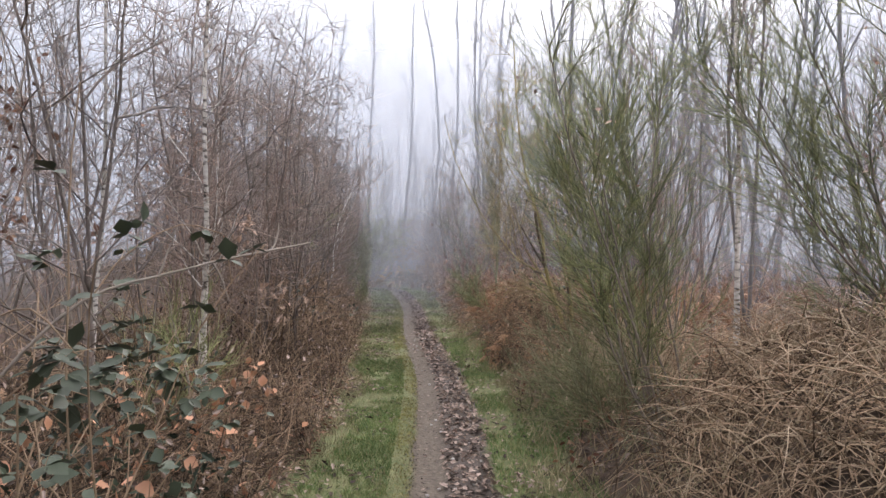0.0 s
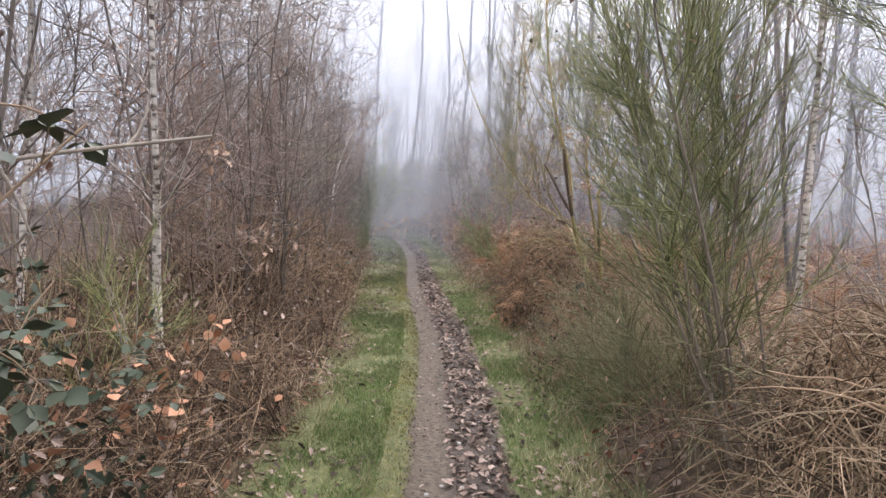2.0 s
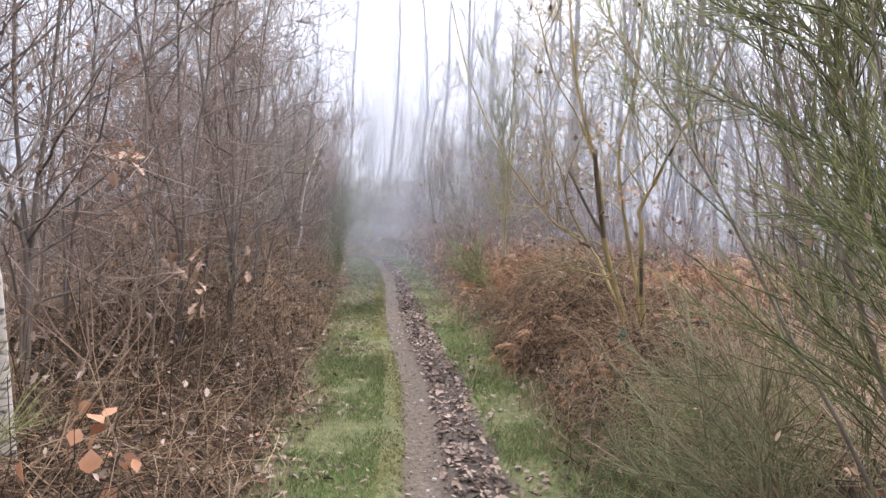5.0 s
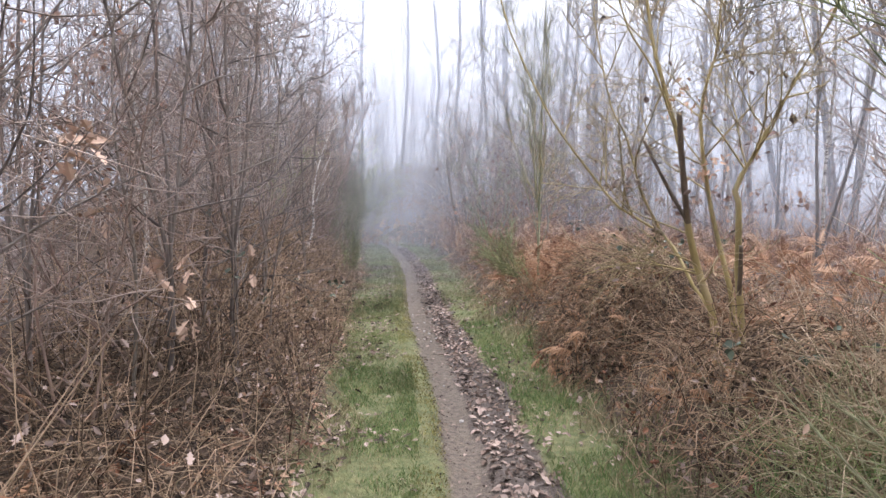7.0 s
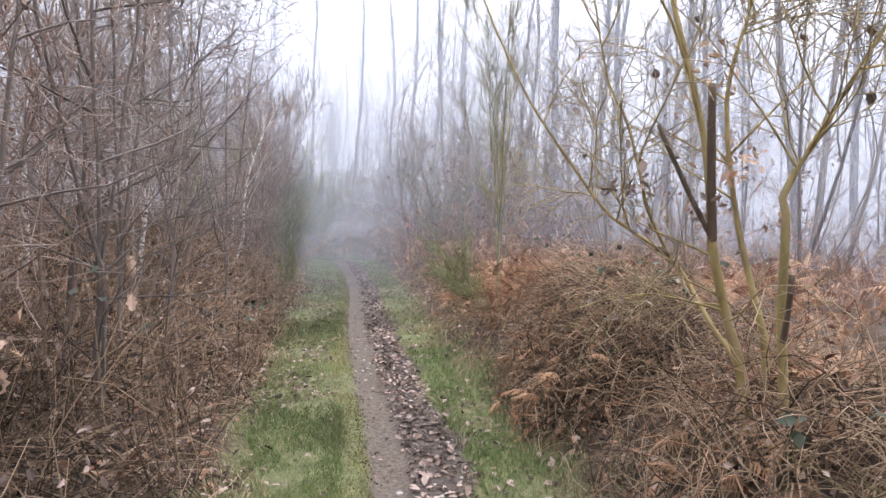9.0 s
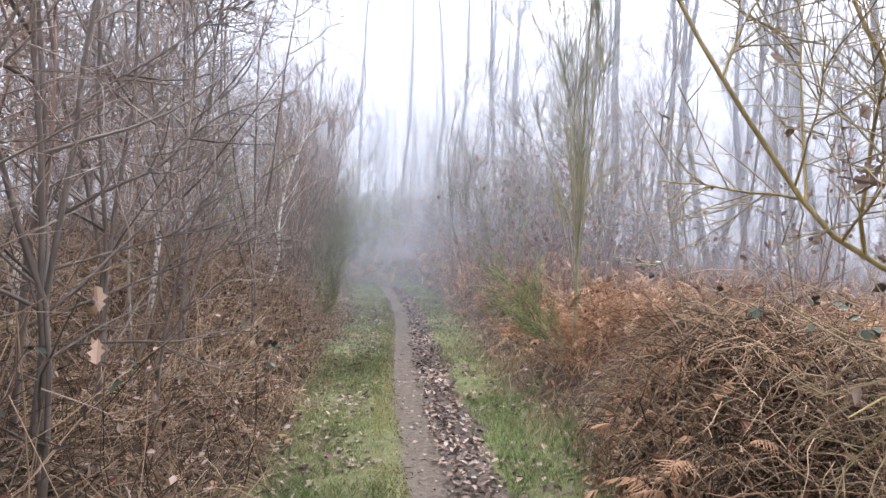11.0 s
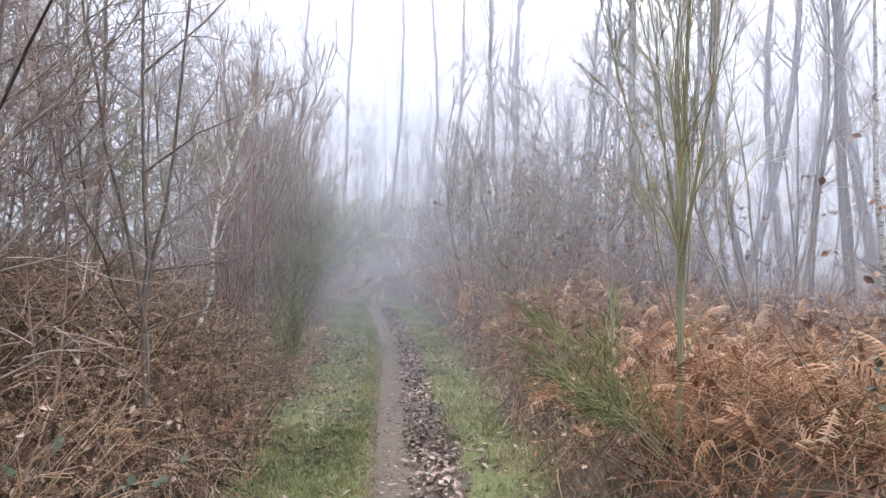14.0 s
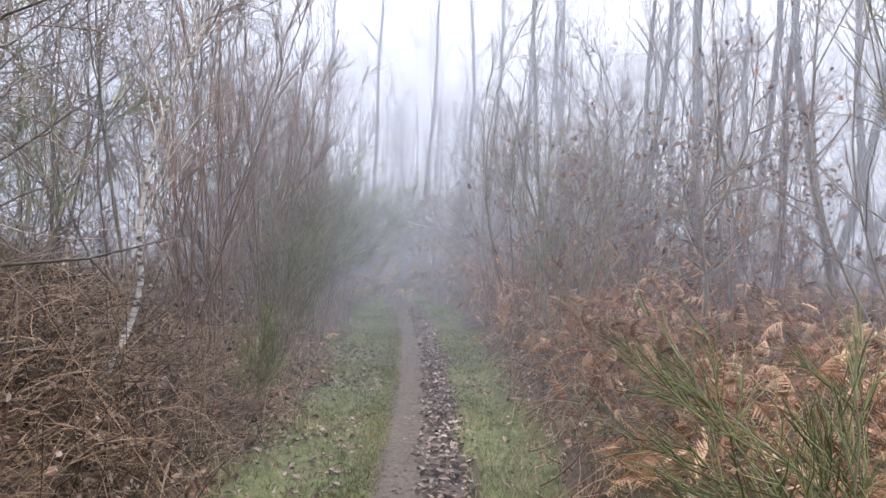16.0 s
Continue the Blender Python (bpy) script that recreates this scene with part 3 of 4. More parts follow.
# ---- the plants that stand out along the walk ----
def whips(lines, n, length, lo=0.2, hi=1.0, angle=0.28, up=0.05, jitter=0.05, segs=3, droop=0.0):
    p, h, _, t = along_lines(lines, n, lo, hi)
    return strands(p, outwards(h, np.abs(rng.normal(angle, 0.1, n))), length * rng.uniform(0.5, 1.3, n), segs, droop, jitter, up)


def broom_bush(label, base, stems, heads, tall, n_side, n_whip, stem_mat=BARK_GREY, whip_mat=BROOM, side_len=0.6, whip_len=0.22, r=0.010, whip_r=0.0019, droop=0.01, foot=0.12, group="broom bushes", pods=0):
    """A broom: stems fanning from the foot, then side shoots, then short green whips, thickest towards the ends."""
    base = np.asarray(base, float)
    root = new("broom_bush")
    root.location = base
    tagged(root, label, "bush", group)
    head = unit(np.asarray(heads, float)[rng.integers(0, len(heads), stems)] + rng.normal(0, 0.09, (stems, 3)))
    p = rng.normal(0, foot, (stems, 3)) * (1, 1, 0) - (0, 0, 0.05)
    main = strands(p, head, tall * rng.uniform(0.6, 1.1, stems), 8, droop, 0.08)
    main = open_way(main, base)
    for ln in main:
        build("stem", *tubes(ln[None], r * rng.uniform(0.6, 1.2), 0.0025, 5), stem_mat, root)
    side = open_way(whips(main, n_side, side_len, 0.22, 0.97, 0.65, 0.05, 0.1), base)
    tagged(build("shoot_spray", *tubes(side, 0.0036, 0.0016, 3), whip_mat, root), kind="stuff")
    tip = np.concatenate([whips(side, n_whip, whip_len, 0.15, 1.0, 0.45, 0.06, 0.13), whips(main, n_whip // 6, whip_len, 0.45, 1.0, 0.5, 0.06, 0.13)])
    tip = open_way(tip, base)
    tagged(build("whip_spray", *tubes(tip, whip_r, 0.0012, 3), whip_mat, root), kind="stuff")
    if pods:
        p, h_, _, t_ = along_lines(side, pods, 0.2, 1.0)
        for k in range(pods):
            build("pod", *scatter(LEAF_V * (0.55, 1, 1), LEAF_F, p[k][None], [rng.uniform(0.03, 0.055)], turns(1, 1.2)), LEAF_TAN if k % 3 else LEAF_LITTER, root)
    return root


broom_bush("tall green broom bush with dense upright whips leaning over the path", on_ground(1.55, 4.15), 20,
           [(-0.42, -0.05, 1), (-0.3, 0.1, 1), (-0.1, -0.1, 1), (0.2, 0.1, 1), (-0.44, 0.0, 1), (-0.3, -0.15, 1)], 3.1, 230, 3600, droop=0.0, r=0.011, pods=50)
broom_bush("low green broom bush with sprawling whips beside the grass", on_ground(1.4, 4.5), 12,
           [(-0.5, -0.2, 0.8), (-0.2, -0.6, 0.8), (0.2, -0.5, 0.8), (-0.6, 0.2, 0.7)], 1.1, 90, 1100, BROWN_STEM, BROOM_PALE, side_len=0.45, r=0.006, pods=40)
broom_bush("green broom bush with slanting stems above dead bracken", on_ground(2.75, 3.3), 14,
           [(-0.4, 0.0, 1), (-0.2, -0.2, 1), (0.0, 0.1, 1), (-0.5, 0.1, 0.9)], 2.6, 150, 2100, BARK_GREY, BROOM, pods=20)
broom_bush("bare dark bush with withered hanging pods", on_ground(2.3, 6.1), 16,
           [(-0.1, 0.1, 1), (-0.25, 0.0, 1), (0.1, 0.2, 1), (0.05, 0, 1)], 3.3, 200, 1700, BARK_DARK, TWIG, pods=90)
broom_bush("low broom bush with arching green sprays over bracken", on_ground(1.25, 11.8), 9,
           [(-0.75, 0.15, 0.8), (-0.85, 0.1, 0.7), (-0.7, 0.3, 0.8), (-0.6, -0.15, 0.8)], 1.15, 90, 900, BROOM_PALE, BROOM, side_len=0.26, whip_len=0.15, r=0.006, whip_r=0.0022, droop=0.03)
broom_bush("low broom bush lying out flat over rust-coloured bracken", on_ground(1.35, 11.65), 7,
           [(0.8, -0.2, 0.5), (0.75, -0.35, 0.5), (0.85, 0.1, 0.45)], 1.15, 60, 600, BROOM_PALE, BROOM, side_len=0.26, whip_len=0.15, r=0.006, whip_r=0.0022, droop=0.13)
broom_bush("dense dull green broom at the edge of the catkin shrubs", on_ground(-1.95, 17.4), 14, [(0.15, -0.1, 1), (-0.1, 0.1, 1), (0.1, 0.2, 1)], 1.9, 150, 1500, BARK_GREY, BROOM_PALE, side_len=0.5)
broom_bush("dense dull green broom further along the verge", on_ground(-2.2, 19.6), 14, [(0.15, -0.1, 1), (-0.1, 0.1, 1), (0.1, 0.2, 1)], 2.3, 150, 1300, BARK_GREY, BROOM_PALE, side_len=0.5)
for x, y, tall in ((-2.75, 22.6, 2.6), (-2.8, 24.2, 3.2), (-3.0, 25.6, 3.4), (-3.2, 27.2, 3.4), (-3.9, 25.0, 3.4), (-3.7, 28.6, 3.2), (-2.6, 29.4, 2.6)):
    broom_bush("dense dull green broom thicket where the path bends", on_ground(x, y), 18, [(0.25, -0.1, 1), (-0.2, 0.1, 1), (0.0, 0.2, 1), (0.4, 0.0, 0.9)], tall, 170, 1300, BARK_GREY, BROOM, side_len=0.8, whip_len=0.4, whip_r=0.005, foot=0.35)
broom_bush("small green broom at the foot of the thicket", on_ground(-1.75, 15.3), 8, [(0.3, -0.2, 1), (0.1, 0.1, 1), (0.5, 0, 0.8)], 0.9, 40, 500, side_len=0.35)
broom_bush("slender green broom among bare saplings", on_ground(-2.9, 14.0), 6, [(0.1, 0, 1), (-0.1, 0, 1)], 1.9, 50, 600, side_len=0.4)
broom_bush("small green broom under the saplings", on_ground(-1.75, 4.5), 7, [(0.1, -0.1, 1), (0.2, 0.2, 0.9), (-0.1, 0, 1)], 1.1, 30, 320, side_len=0.35)
broom_bush("grey-green broom shrub standing in dead bracken", on_ground(1.15, 17.5), 9, [(0.1, 0, 1), (-0.2, 0, 1), (0.3, 0, 1)], 3.0, 70, 700, BROOM_PALE, BROOM_PALE)


def curve(*pts, segs=14):
    """A smooth line through a few places."""
    p = np.array(pts, float)
    t = np.linspace(0, len(p) - 1, segs + 1)
    i = np.clip(t.astype(int), 0, len(p) - 2)
    f = (t - i)[:, None]
    a, b, c, d = p[np.maximum(i - 1, 0)], p[i], p[i + 1], p[np.minimum(i + 2, len(p) - 1)]
    return 0.5 * (2 * b + (c - a) * f + (2 * a - 5 * b + 4 * c - d) * f**2 + (3 * b - a - 3 * c + d) * f**3)


# mossy tree of several stems with sawn-off stubs
g = float(height(1.5, 7.1)) - 0.05
foot = np.array((1.55, 7.2, g))
mossy = [curve((1.56, 7.28, g), (1.512, 7.28, 0.914), (1.424, 7.26, 1.147), (1.350, 7.23, 1.352), (1.299, 7.20, 1.517)),
         curve((1.309, 7.21, 1.484), (1.281, 7.22, 1.788), (1.238, 7.22, 2.01), (1.120, 7.20, 2.368), (1.06, 7.2, 2.6), (0.96, 7.15, 3.2), (0.9, 7.1, 4.0)),
         curve((1.62, 7.1, g), (1.594, 7.10, 0.952), (1.548, 7.07, 1.245), (1.528, 7.03, 1.578), (1.485, 7.00, 1.70), (1.568, 6.98, 1.866), (1.617, 6.90, 2.034), (1.703, 6.85, 2.241), (1.9, 6.75, 2.7), (2.1, 6.7, 3.4)),
         curve((1.66, 7.28, g), (1.635, 7.30, 1.024), (1.598, 7.35, 1.249), (1.558, 7.40, 1.479), (1.515, 7.42, 1.714), (1.450, 7.40, 2.083), (1.477, 7.40, 2.341), (1.545, 7.40, 2.600), (1.6, 7.4, 3.6)),
         curve((1.58, 7.32, g), (1.540, 7.33, 0.900), (1.456, 7.45, 1.088), (1.431, 7.60, 1.239), (1.343, 7.70, 1.409), (1.061, 7.75, 1.586), (0.865, 7.75, 1.816), (0.659, 7.70, 2.060), (0.524, 7.70, 2.280), (0.3, 7.7, 2.75), (0.15, 7.7, 3.3), segs=20),
         curve((1.343, 7.70, 1.409), (1.179, 7.60, 1.639), (1.104, 7.50, 1.756), (1.019, 7.50, 2.039), (0.913, 7.50, 2.247), (0.8, 7.5, 2.8)),
         curve((1.238, 7.22, 2.01), (1.05, 7.1, 2.35), (0.85, 7.0, 2.6), (0.7, 6.9, 3.0))]
tree = woody("mossy_tree", "many-stemmed tree with yellow-green mossy bark and cut stubs", foot, mossy, [(0.025, 0.019), (0.018, 0.006), (0.022, 0.007), (0.019, 0.006), (0.013, 0.004), (0.010, 0.004), (0.008, 0.003)],
             BARK_MOSS, TWIG_OCHRE, 64, 480, (1700, 0.2), limb_len=0.95, twig_len=0.4, spread=0.85, up=0.03, lo=0.45, category="tree", limb_r=0.005, sides=9, fineness=0.8,
             leaves=(70, 0.05, "leaf", LEAF_LITTER, "dark withered leaves"))
for pts, r in ((((1.305, 7.20, 1.50), (1.221, 7.08, 1.776), (1.169, 7.00, 1.964), (1.138, 6.95, 2.11)), 0.019), (((1.302, 7.20, 1.507), (1.170, 7.16, 1.696), (1.008, 7.13, 1.974)), 0.012), (((1.553, 7.05, 1.09), (1.516, 6.97, 1.260), (1.494, 6.93, 1.380)), 0.014),
               (((1.343, 7.70, 1.409), (1.30, 7.66, 1.43), (1.24, 7.6, 1.44)), 0.016)):
    ln = curve(*pts, segs=8)
    v, f = tubes(ln[None] - foot, r, r * 0.8, 8)
    end = len(v) - 8 + np.arange(8)
    build("stub", v, [f, end[None]], BARK_STUB, tree, "dark broken stub")
# withered leaves hanging in clusters from its twigs
for spot, n, wide, material in (((0.915, 7.40, 1.74), 8, 0.03, LEAF_LITTER), ((1.01, 7.40, 1.755), 9, 0.03, LEAF_LITTER), ((1.09, 7.48, 1.75), 8, 0.03, LEAF_LITTER), ((1.47, 7.37, 1.80), 14, 0.05, LEAF_TAN), ((1.53, 7.35, 1.89), 12, 0.05, LEAF_TAN),
                                ((1.27, 7.17, 1.66), 8, 0.04, LEAF_LITTER), ((1.22, 7.15, 2.3), 8, 0.06, LEAF_TAN), ((1.42, 7.36, 2.2), 12, 0.09, LEAF_TAN), ((1.16, 7.58, 1.60), 5, 0.03, LEAF_LITTER)):
    p = np.array(spot) - foot + rng.normal(0, wide, (n, 3)) * (1, 1, 0.6)
    down = strands(p, np.tile((0.0, 0.0, -1.0), (n, 1)) + rng.normal(0, 0.4, (n, 3)), np.full(n, 0.02), 1)
    for k in range(n):
        build("leaf", *scatter(OAK_V * (1, -1, 1), OAK_F[:, ::-1], down[k, 1][None], [rng.uniform(0.035, 0.06)], turns(1, 1.0)), material, tree, smooth=False)


def birch(label, pts, r, limbs=18, twigs=110, limb_len=0.9, bark=BARK_BIRCH, **more):
    line = curve(*pts)
    return woody("birch", label, pts[0], [line], [(r, r * 0.25)], bark, TWIG, limbs, twigs, (200, 0.2), limb_len=limb_len, twig_len=0.4, spread=0.6, up=0.04, lo=0.35, category="birch",
                 group="birches", limb_r=0.005, sides=8, **more)


birch("slim birch with peeling white and tan bark", (on_ground(-1.86, 5.42), (-1.88, 5.39, 0.89), (-1.80, 5.2, 1.4), (-1.73, 5.0, 1.9), (-1.76, 5.0, 3.0), (-1.7, 5.0, 4.6)), 0.037)
birch("slim pale tan birch beside the bramble", (on_ground(-2.75, 5.3), (-2.72, 5.3, 1.3), (-2.66, 5.3, 2.4), (-2.7, 5.3, 4.8)), 0.03)
birch("young white birch with a bent foot leaning out of the bank", (on_ground(-2.36, 14.4), (-2.2, 14.4, 0.93), (-2.12, 14.42, 1.26), (-2.13, 14.4, 1.6), (-2.06, 14.4, 2.1), (-1.9, 14.4, 2.6), (-1.6, 14.5, 3.3)), 0.026, 16, 90)
birch("thin white birch above rust-coloured bracken", (on_ground(6.35, 17.0), (6.3, 17, 1.5), (6.15, 17, 2.8), (6.1, 17, 4.4), (6.0, 17, 7.0)), 0.055, 26, 130, 1.6)
birch("thin white birch standing in the mist", (on_ground(3.65, 20), (3.62, 20, 2), (3.7, 20, 4), (3.6, 20, 6.5)), 0.04)
birch("thin white birch standing far among bracken", (on_ground(6.4, 13.9), (6.35, 13.9, 2), (6.45, 13.9, 4), (6.3, 13.9, 6.5)), 0.035)
birch("tall pale birch behind the broom", (on_ground(3.15, 6.5), (3.1, 6.4, 1.6), (3.07, 6.34, 2.8), (3.0, 6.3, 4.5), (3.1, 6.2, 6)), 0.035, 24, 140, 1.1)
birch("pale birch stem in the thicket", (on_ground(-2.75, 11.9), (-2.7, 11.9, 1.2), (-2.62, 11.9, 2.2), (-2.66, 11.9, 4.4)), 0.032)
birch("pale birch stem deep in the thicket", (on_ground(-3.6, 11.3), (-3.6, 11.3, 1.8), (-3.7, 11.3, 3.0), (-3.7, 11.3, 5)), 0.035)

# upright broom tree with an ochre stem
b = on_ground(1.25, 11.8)
lines = [curve(b, b + (0.0, 0.0, 0.8), b + (0.03, 0.08, 1.7), b + (0.05, 0.1, 2.8), b + (0.1, 0.1, 4.2))]
n = 12
lines += list(strands(b + np.stack([np.zeros(n), np.zeros(n), rng.uniform(0.35, 1.2, n)], 1), np.stack([rng.normal(0, 0.17, n), rng.normal(0, 0.17, n), np.ones(n)], 1), rng.uniform(1.6, 3.0, n), 10, 0, 0.05, 0.03))
tall_broom = woody("broom_tree", "tall upright broom with an ochre stem and grey-green whips", b, lines, [(0.019, 0.006)] + [(0.0055, 0.002)] * n, BROOM_PALE, BROOM_PALE, 90, 520, (1400, 0.17),
                   limb_len=0.5, twig_len=0.3, spread=0.38, up=0.06, lo=0.2, category="broom", limb_r=0.0028, fineness=0.6)

tall_broom.children[0].data.materials[0] = BARK_MOSS

# hazels whose long branches reach out towards the path
for x, y, reach in ((-1.95, 7.75, 1.25), (-1.75, 8.5, 1.1), (-2.1, 9.7, 1.5), (-2.15, 11.1, 1.5), (-1.95, 12.5, 1.1), (-2.3, 6.3, 1.2), (-2.2, 4.2, 1.2)):
    b = on_ground(x, y)
    stems = [curve(b, b + (0.02, -0.03, 0.8), b + (0.10 * k, 0.10 * k - 0.2, 1.9), b + (0.22 * k, 0.1 * k - 0.35, 3.2), b + (0.2 * k + 0.15, 0.1, 4.4)) + rng.normal(0, 0.01, (15, 3)) for k in (-1, 0.4, 1.6)]
    woody("hazel", "dark bare hazel with long slanting branches reaching over the verge", b, stems, [(0.016, 0.004)] * 3, BARK_DARK, TWIG, 30, 190, (340, 0.2), limb_len=reach, twig_len=0.45,
          spread=1.0, up=0.03, lo=0.12, category="hazel", group="hazels along the bank", limb_r=0.0065)

b = on_ground(-2.15, 8.95)
boughs = [curve(b, b + (0.05, 0, 0.9), (-2.0, 8.9, 1.9), (-2.05, 8.9, 3.0), (-1.9, 8.9, 4.2)),
          curve(on_ground(-1.74, 9.6), (-1.70, 9.6, 0.85), (-1.597, 9.6, 1.383), (-1.519, 9.6, 1.67), (-1.44, 9.62, 1.75)),
          curve((-2.03, 8.9, 1.5), (-1.80, 8.95, 1.68), (-1.552, 9.10, 1.851), (-1.429, 9.20, 2.022), (-1.252, 9.30, 2.189), (-1.004, 9.50, 2.314)),
          curve((-2.06, 8.95, 1.3), (-1.764, 9.20, 1.425), (-1.581, 9.30, 1.500), (-1.358, 9.50, 1.563), (-1.138, 9.60, 1.655)),
          curve((-2.10, 8.95, 1.05), (-1.768, 9.20, 1.221), (-1.603, 9.30, 1.306), (-1.422, 9.50, 1.414), (-1.192, 9.70, 1.510), (-1.061, 9.90, 1.571)),
          curve((-2.1, 8.95, 0.95), (-1.572, 8.90, 1.0), (-1.388, 9.00, 0.99), (-1.217, 9.20, 1.02), (-1.083, 9.30, 1.0)),
          curve((-2.02, 8.9, 1.9), (-1.8, 9.0, 2.2), (-1.5, 9.1, 2.45), (-1.2, 9.2, 2.75))]
woody("hazel", "dark hazel whose long bare boughs reach out level over the verge", b, boughs, [(0.02, 0.006), (0.010, 0.005), (0.011, 0.003), (0.009, 0.0025), (0.009, 0.0025), (0.008, 0.0025), (0.009, 0.003)], BARK_DARK, TWIG, 60, 170, (200, 0.12),
      limb_len=0.5, twig_len=0.25, spread=0.6, up=0.07, lo=0.3, category="hazel", group="hazels along the bank", limb_r=0.0042, fineness=0.8)

# oak sapling that has kept its pale withered leaves
b = on_ground(-1.95, 7.15)
oak = woody("oak_sapling", "young oak keeping tufts of pale tan withered leaves", b, [curve(b, b + (0.05, 0, 0.9), b + (0.0, -0.1, 1.8), b + (0.1, -0.1, 3.0))], [(0.012, 0.004)], BARK_GREY, TWIG, 14, 70,
            limb_len=0.7, twig_len=0.3, category="oak", lo=0.2, limb_r=0.005)
for x, y, z, n in ((-1.95, 6.7, 1.92, 12), (-1.6, 7.1, 1.18, 9), (-1.9, 7.4, 1.12, 7), (-1.64, 7.3, 0.95, 4), (-1.9, 6.55, 1.86, 7), (-1.72, 8.8, 1.05, 4), (-2.02, 7.0, 1.6, 5), (-1.7, 7.2, 0.8, 4)):
    for k in range(n):
        p = np.array((x, y, z)) - b + rng.normal(0, 0.055, 3)
        build("leaf", *scatter(OAK_V, OAK_F, p[None], [rng.uniform(0.09, 0.13)], turns(1, 1.0)), LEAF_TAN, oak, smooth=False)

# catkin shrubs
for x, y, tall in ((-2.3, 15.9, 4.0), (-2.35, 17.7, 4.4), (-2.45, 19.6, 4.6), (-2.8, 21.0, 4.4)):
    b = on_ground(x, y)
    n = 13
    heads = unit(np.stack([rng.normal(0.03, 0.19, n), rng.normal(0, 0.16, n), np.ones(n)], 1))
    lines = list(strands(b + rng.normal(0, 0.1, (n, 3)) * (1, 1, 0), heads, tall * rng.uniform(0.75, 1.1, n), 9, 0, 0.05, 0.01))
    sh = woody("catkin_shrub", "tall bare shrub with upright brown stems and pale catkins", b, lines, [(0.010, 0.003)] * n, BARK_RUSSET, TWIG, 90, 420, (640, 0.2), limb_len=0.8, twig_len=0.38,
               spread=0.42, up=0.045, lo=0.1, category="shrub", group="catkin shrubs", limb_r=0.005)
    tops = np.stack(lines) - b
    p, h, _, t = along_lines(tops, 170, 0.55, 1.0)
    p = p + rng.normal(0, 0.14, p.shape)
    cat = strands(p, np.tile((0.0, 0.0, -1.0), (170, 1)) + rng.normal(0, 0.2, (170, 3)), rng.uniform(0.04, 0.075, 170), 3)
    tagged(build("catkin", *tubes(cat, 0.005, 0.003, 4), CATKIN, sh), kind="stuff")


def bramble(label, base, heads, canes, length, leaf, n_leaf, lo=0.25, gap=0.85, stem=BROWN_STEM, leaf_mat=LEAF_BRAMBLE, given=()):
    """Arching canes with leaves of three leaflets."""
    base = np.asarray(base, float)
    root = new("bramble")
    root.location = base
    tagged(root, label, "bramble", "brambles")
    head = unit(np.asarray(heads, float)[rng.integers(0, len(heads), canes)] + rng.normal(0, 0.14, (canes, 3)))
    ln = strands(rng.normal(0, 0.12, (canes, 3)) * (1, 1, 0), head, length * rng.uniform(0.7, 1.2, canes), 12, 0.11, 0.06)
    u = ln[..., 0] + base[0] - line_x(ln[..., 1] + base[1])
    ln = ln[(np.abs(u) > gap).all(1) & (np.sign(u) == np.sign(u[:, :1])).all(1)]
    if len(given):
        ln = np.stack(given) - base
    for one in ln:
        build("cane", *tubes(one[None], 0.0045, 0.002, 5), stem, root)
    p, h, _, t = along_lines(ln, n_leaf, lo, 1.0)
    out = unit(outwards(h, np.full(n_leaf, 1.1)) + (0, 0, 0.2))
    tip = p + out * 0.07
    tagged(build("stalk_spray", *tubes(np.stack([p, tip], 1), 0.0016, 0.0012, 3), stem, root), kind="stuff")
    side = unit(np.cross(out, (0, 0, 1.0)))
    for i in range(n_leaf):
        for k, (d, s) in enumerate(((out[i], 1.0), (side[i] * 0.9 + out[i] * 0.2, 0.8), (-side[i] * 0.9 + out[i] * 0.2, 0.8))):
            y = unit(d + rng.normal(0, 0.15, 3) - (0, 0, 0.35))
            z = unit(np.cross(np.cross(y, rng.normal(0, 0.35, 3) + (0, 0, 1.0)), y))
            m = np.stack([np.cross(y, z), y, z], 1)[None]
            build("leaf", *scatter(LEAF_V * (1.25, 1, 1), LEAF_F, tip[i][None], [leaf * s * rng.uniform(0.8, 1.2)], m), leaf_mat, root)
    return root


bramble("bramble with large dark green leaves arching towards the path", on_ground(-0.98, 1.6), [(0.08, -0.1, 1), (0.12, -0.05, 1), (0.02, -0.12, 1), (-0.05, 0.05, 1)], 16, 1.9, 0.06, 60, lo=0.5, gap=0.5)
b = on_ground(-1.3, 1.7)
bramble("bramble arching high with glossy dark green leaves", b, [(0, 0, 1)], 4, 1.0, 0.07, 46, lo=0.5,
        given=[curve(b, b + (0.05, 0.0, 0.6), (-1.15, 1.6, 1.35), (-0.98, 1.55, 1.52), (-0.84, 1.52, 1.42)), curve(b, b + (0.1, 0.1, 0.7), (-1.15, 1.7, 1.2), (-1.0, 1.75, 1.34), (-0.88, 1.78, 1.22)),
               curve(b, b + (0.0, 0.3, 0.7), (-1.15, 2.2, 1.5), (-0.95, 2.35, 1.74), (-0.78, 2.4, 1.72)), curve(b, b + (0.0, 0.4, 0.6), (-1.2, 2.4, 1.1), (-1.05, 2.5, 1.22), (-0.92, 2.55, 1.1))])
bramble("bramble with dark green leaves over fallen leaves", on_ground(-1.45, 2.5), [(0.3, 0.1, 1), (0.3, -0.3, 0.8), (-0.2, 0.2, 1)], 10, 1.2, 0.062, 75)
bramble("low bramble with dull green leaves", on_ground(-1.7, 4.0), [(0.5, 0.1, 0.8), (0.2, -0.3, 0.9)], 9, 1.2, 0.06, 60)
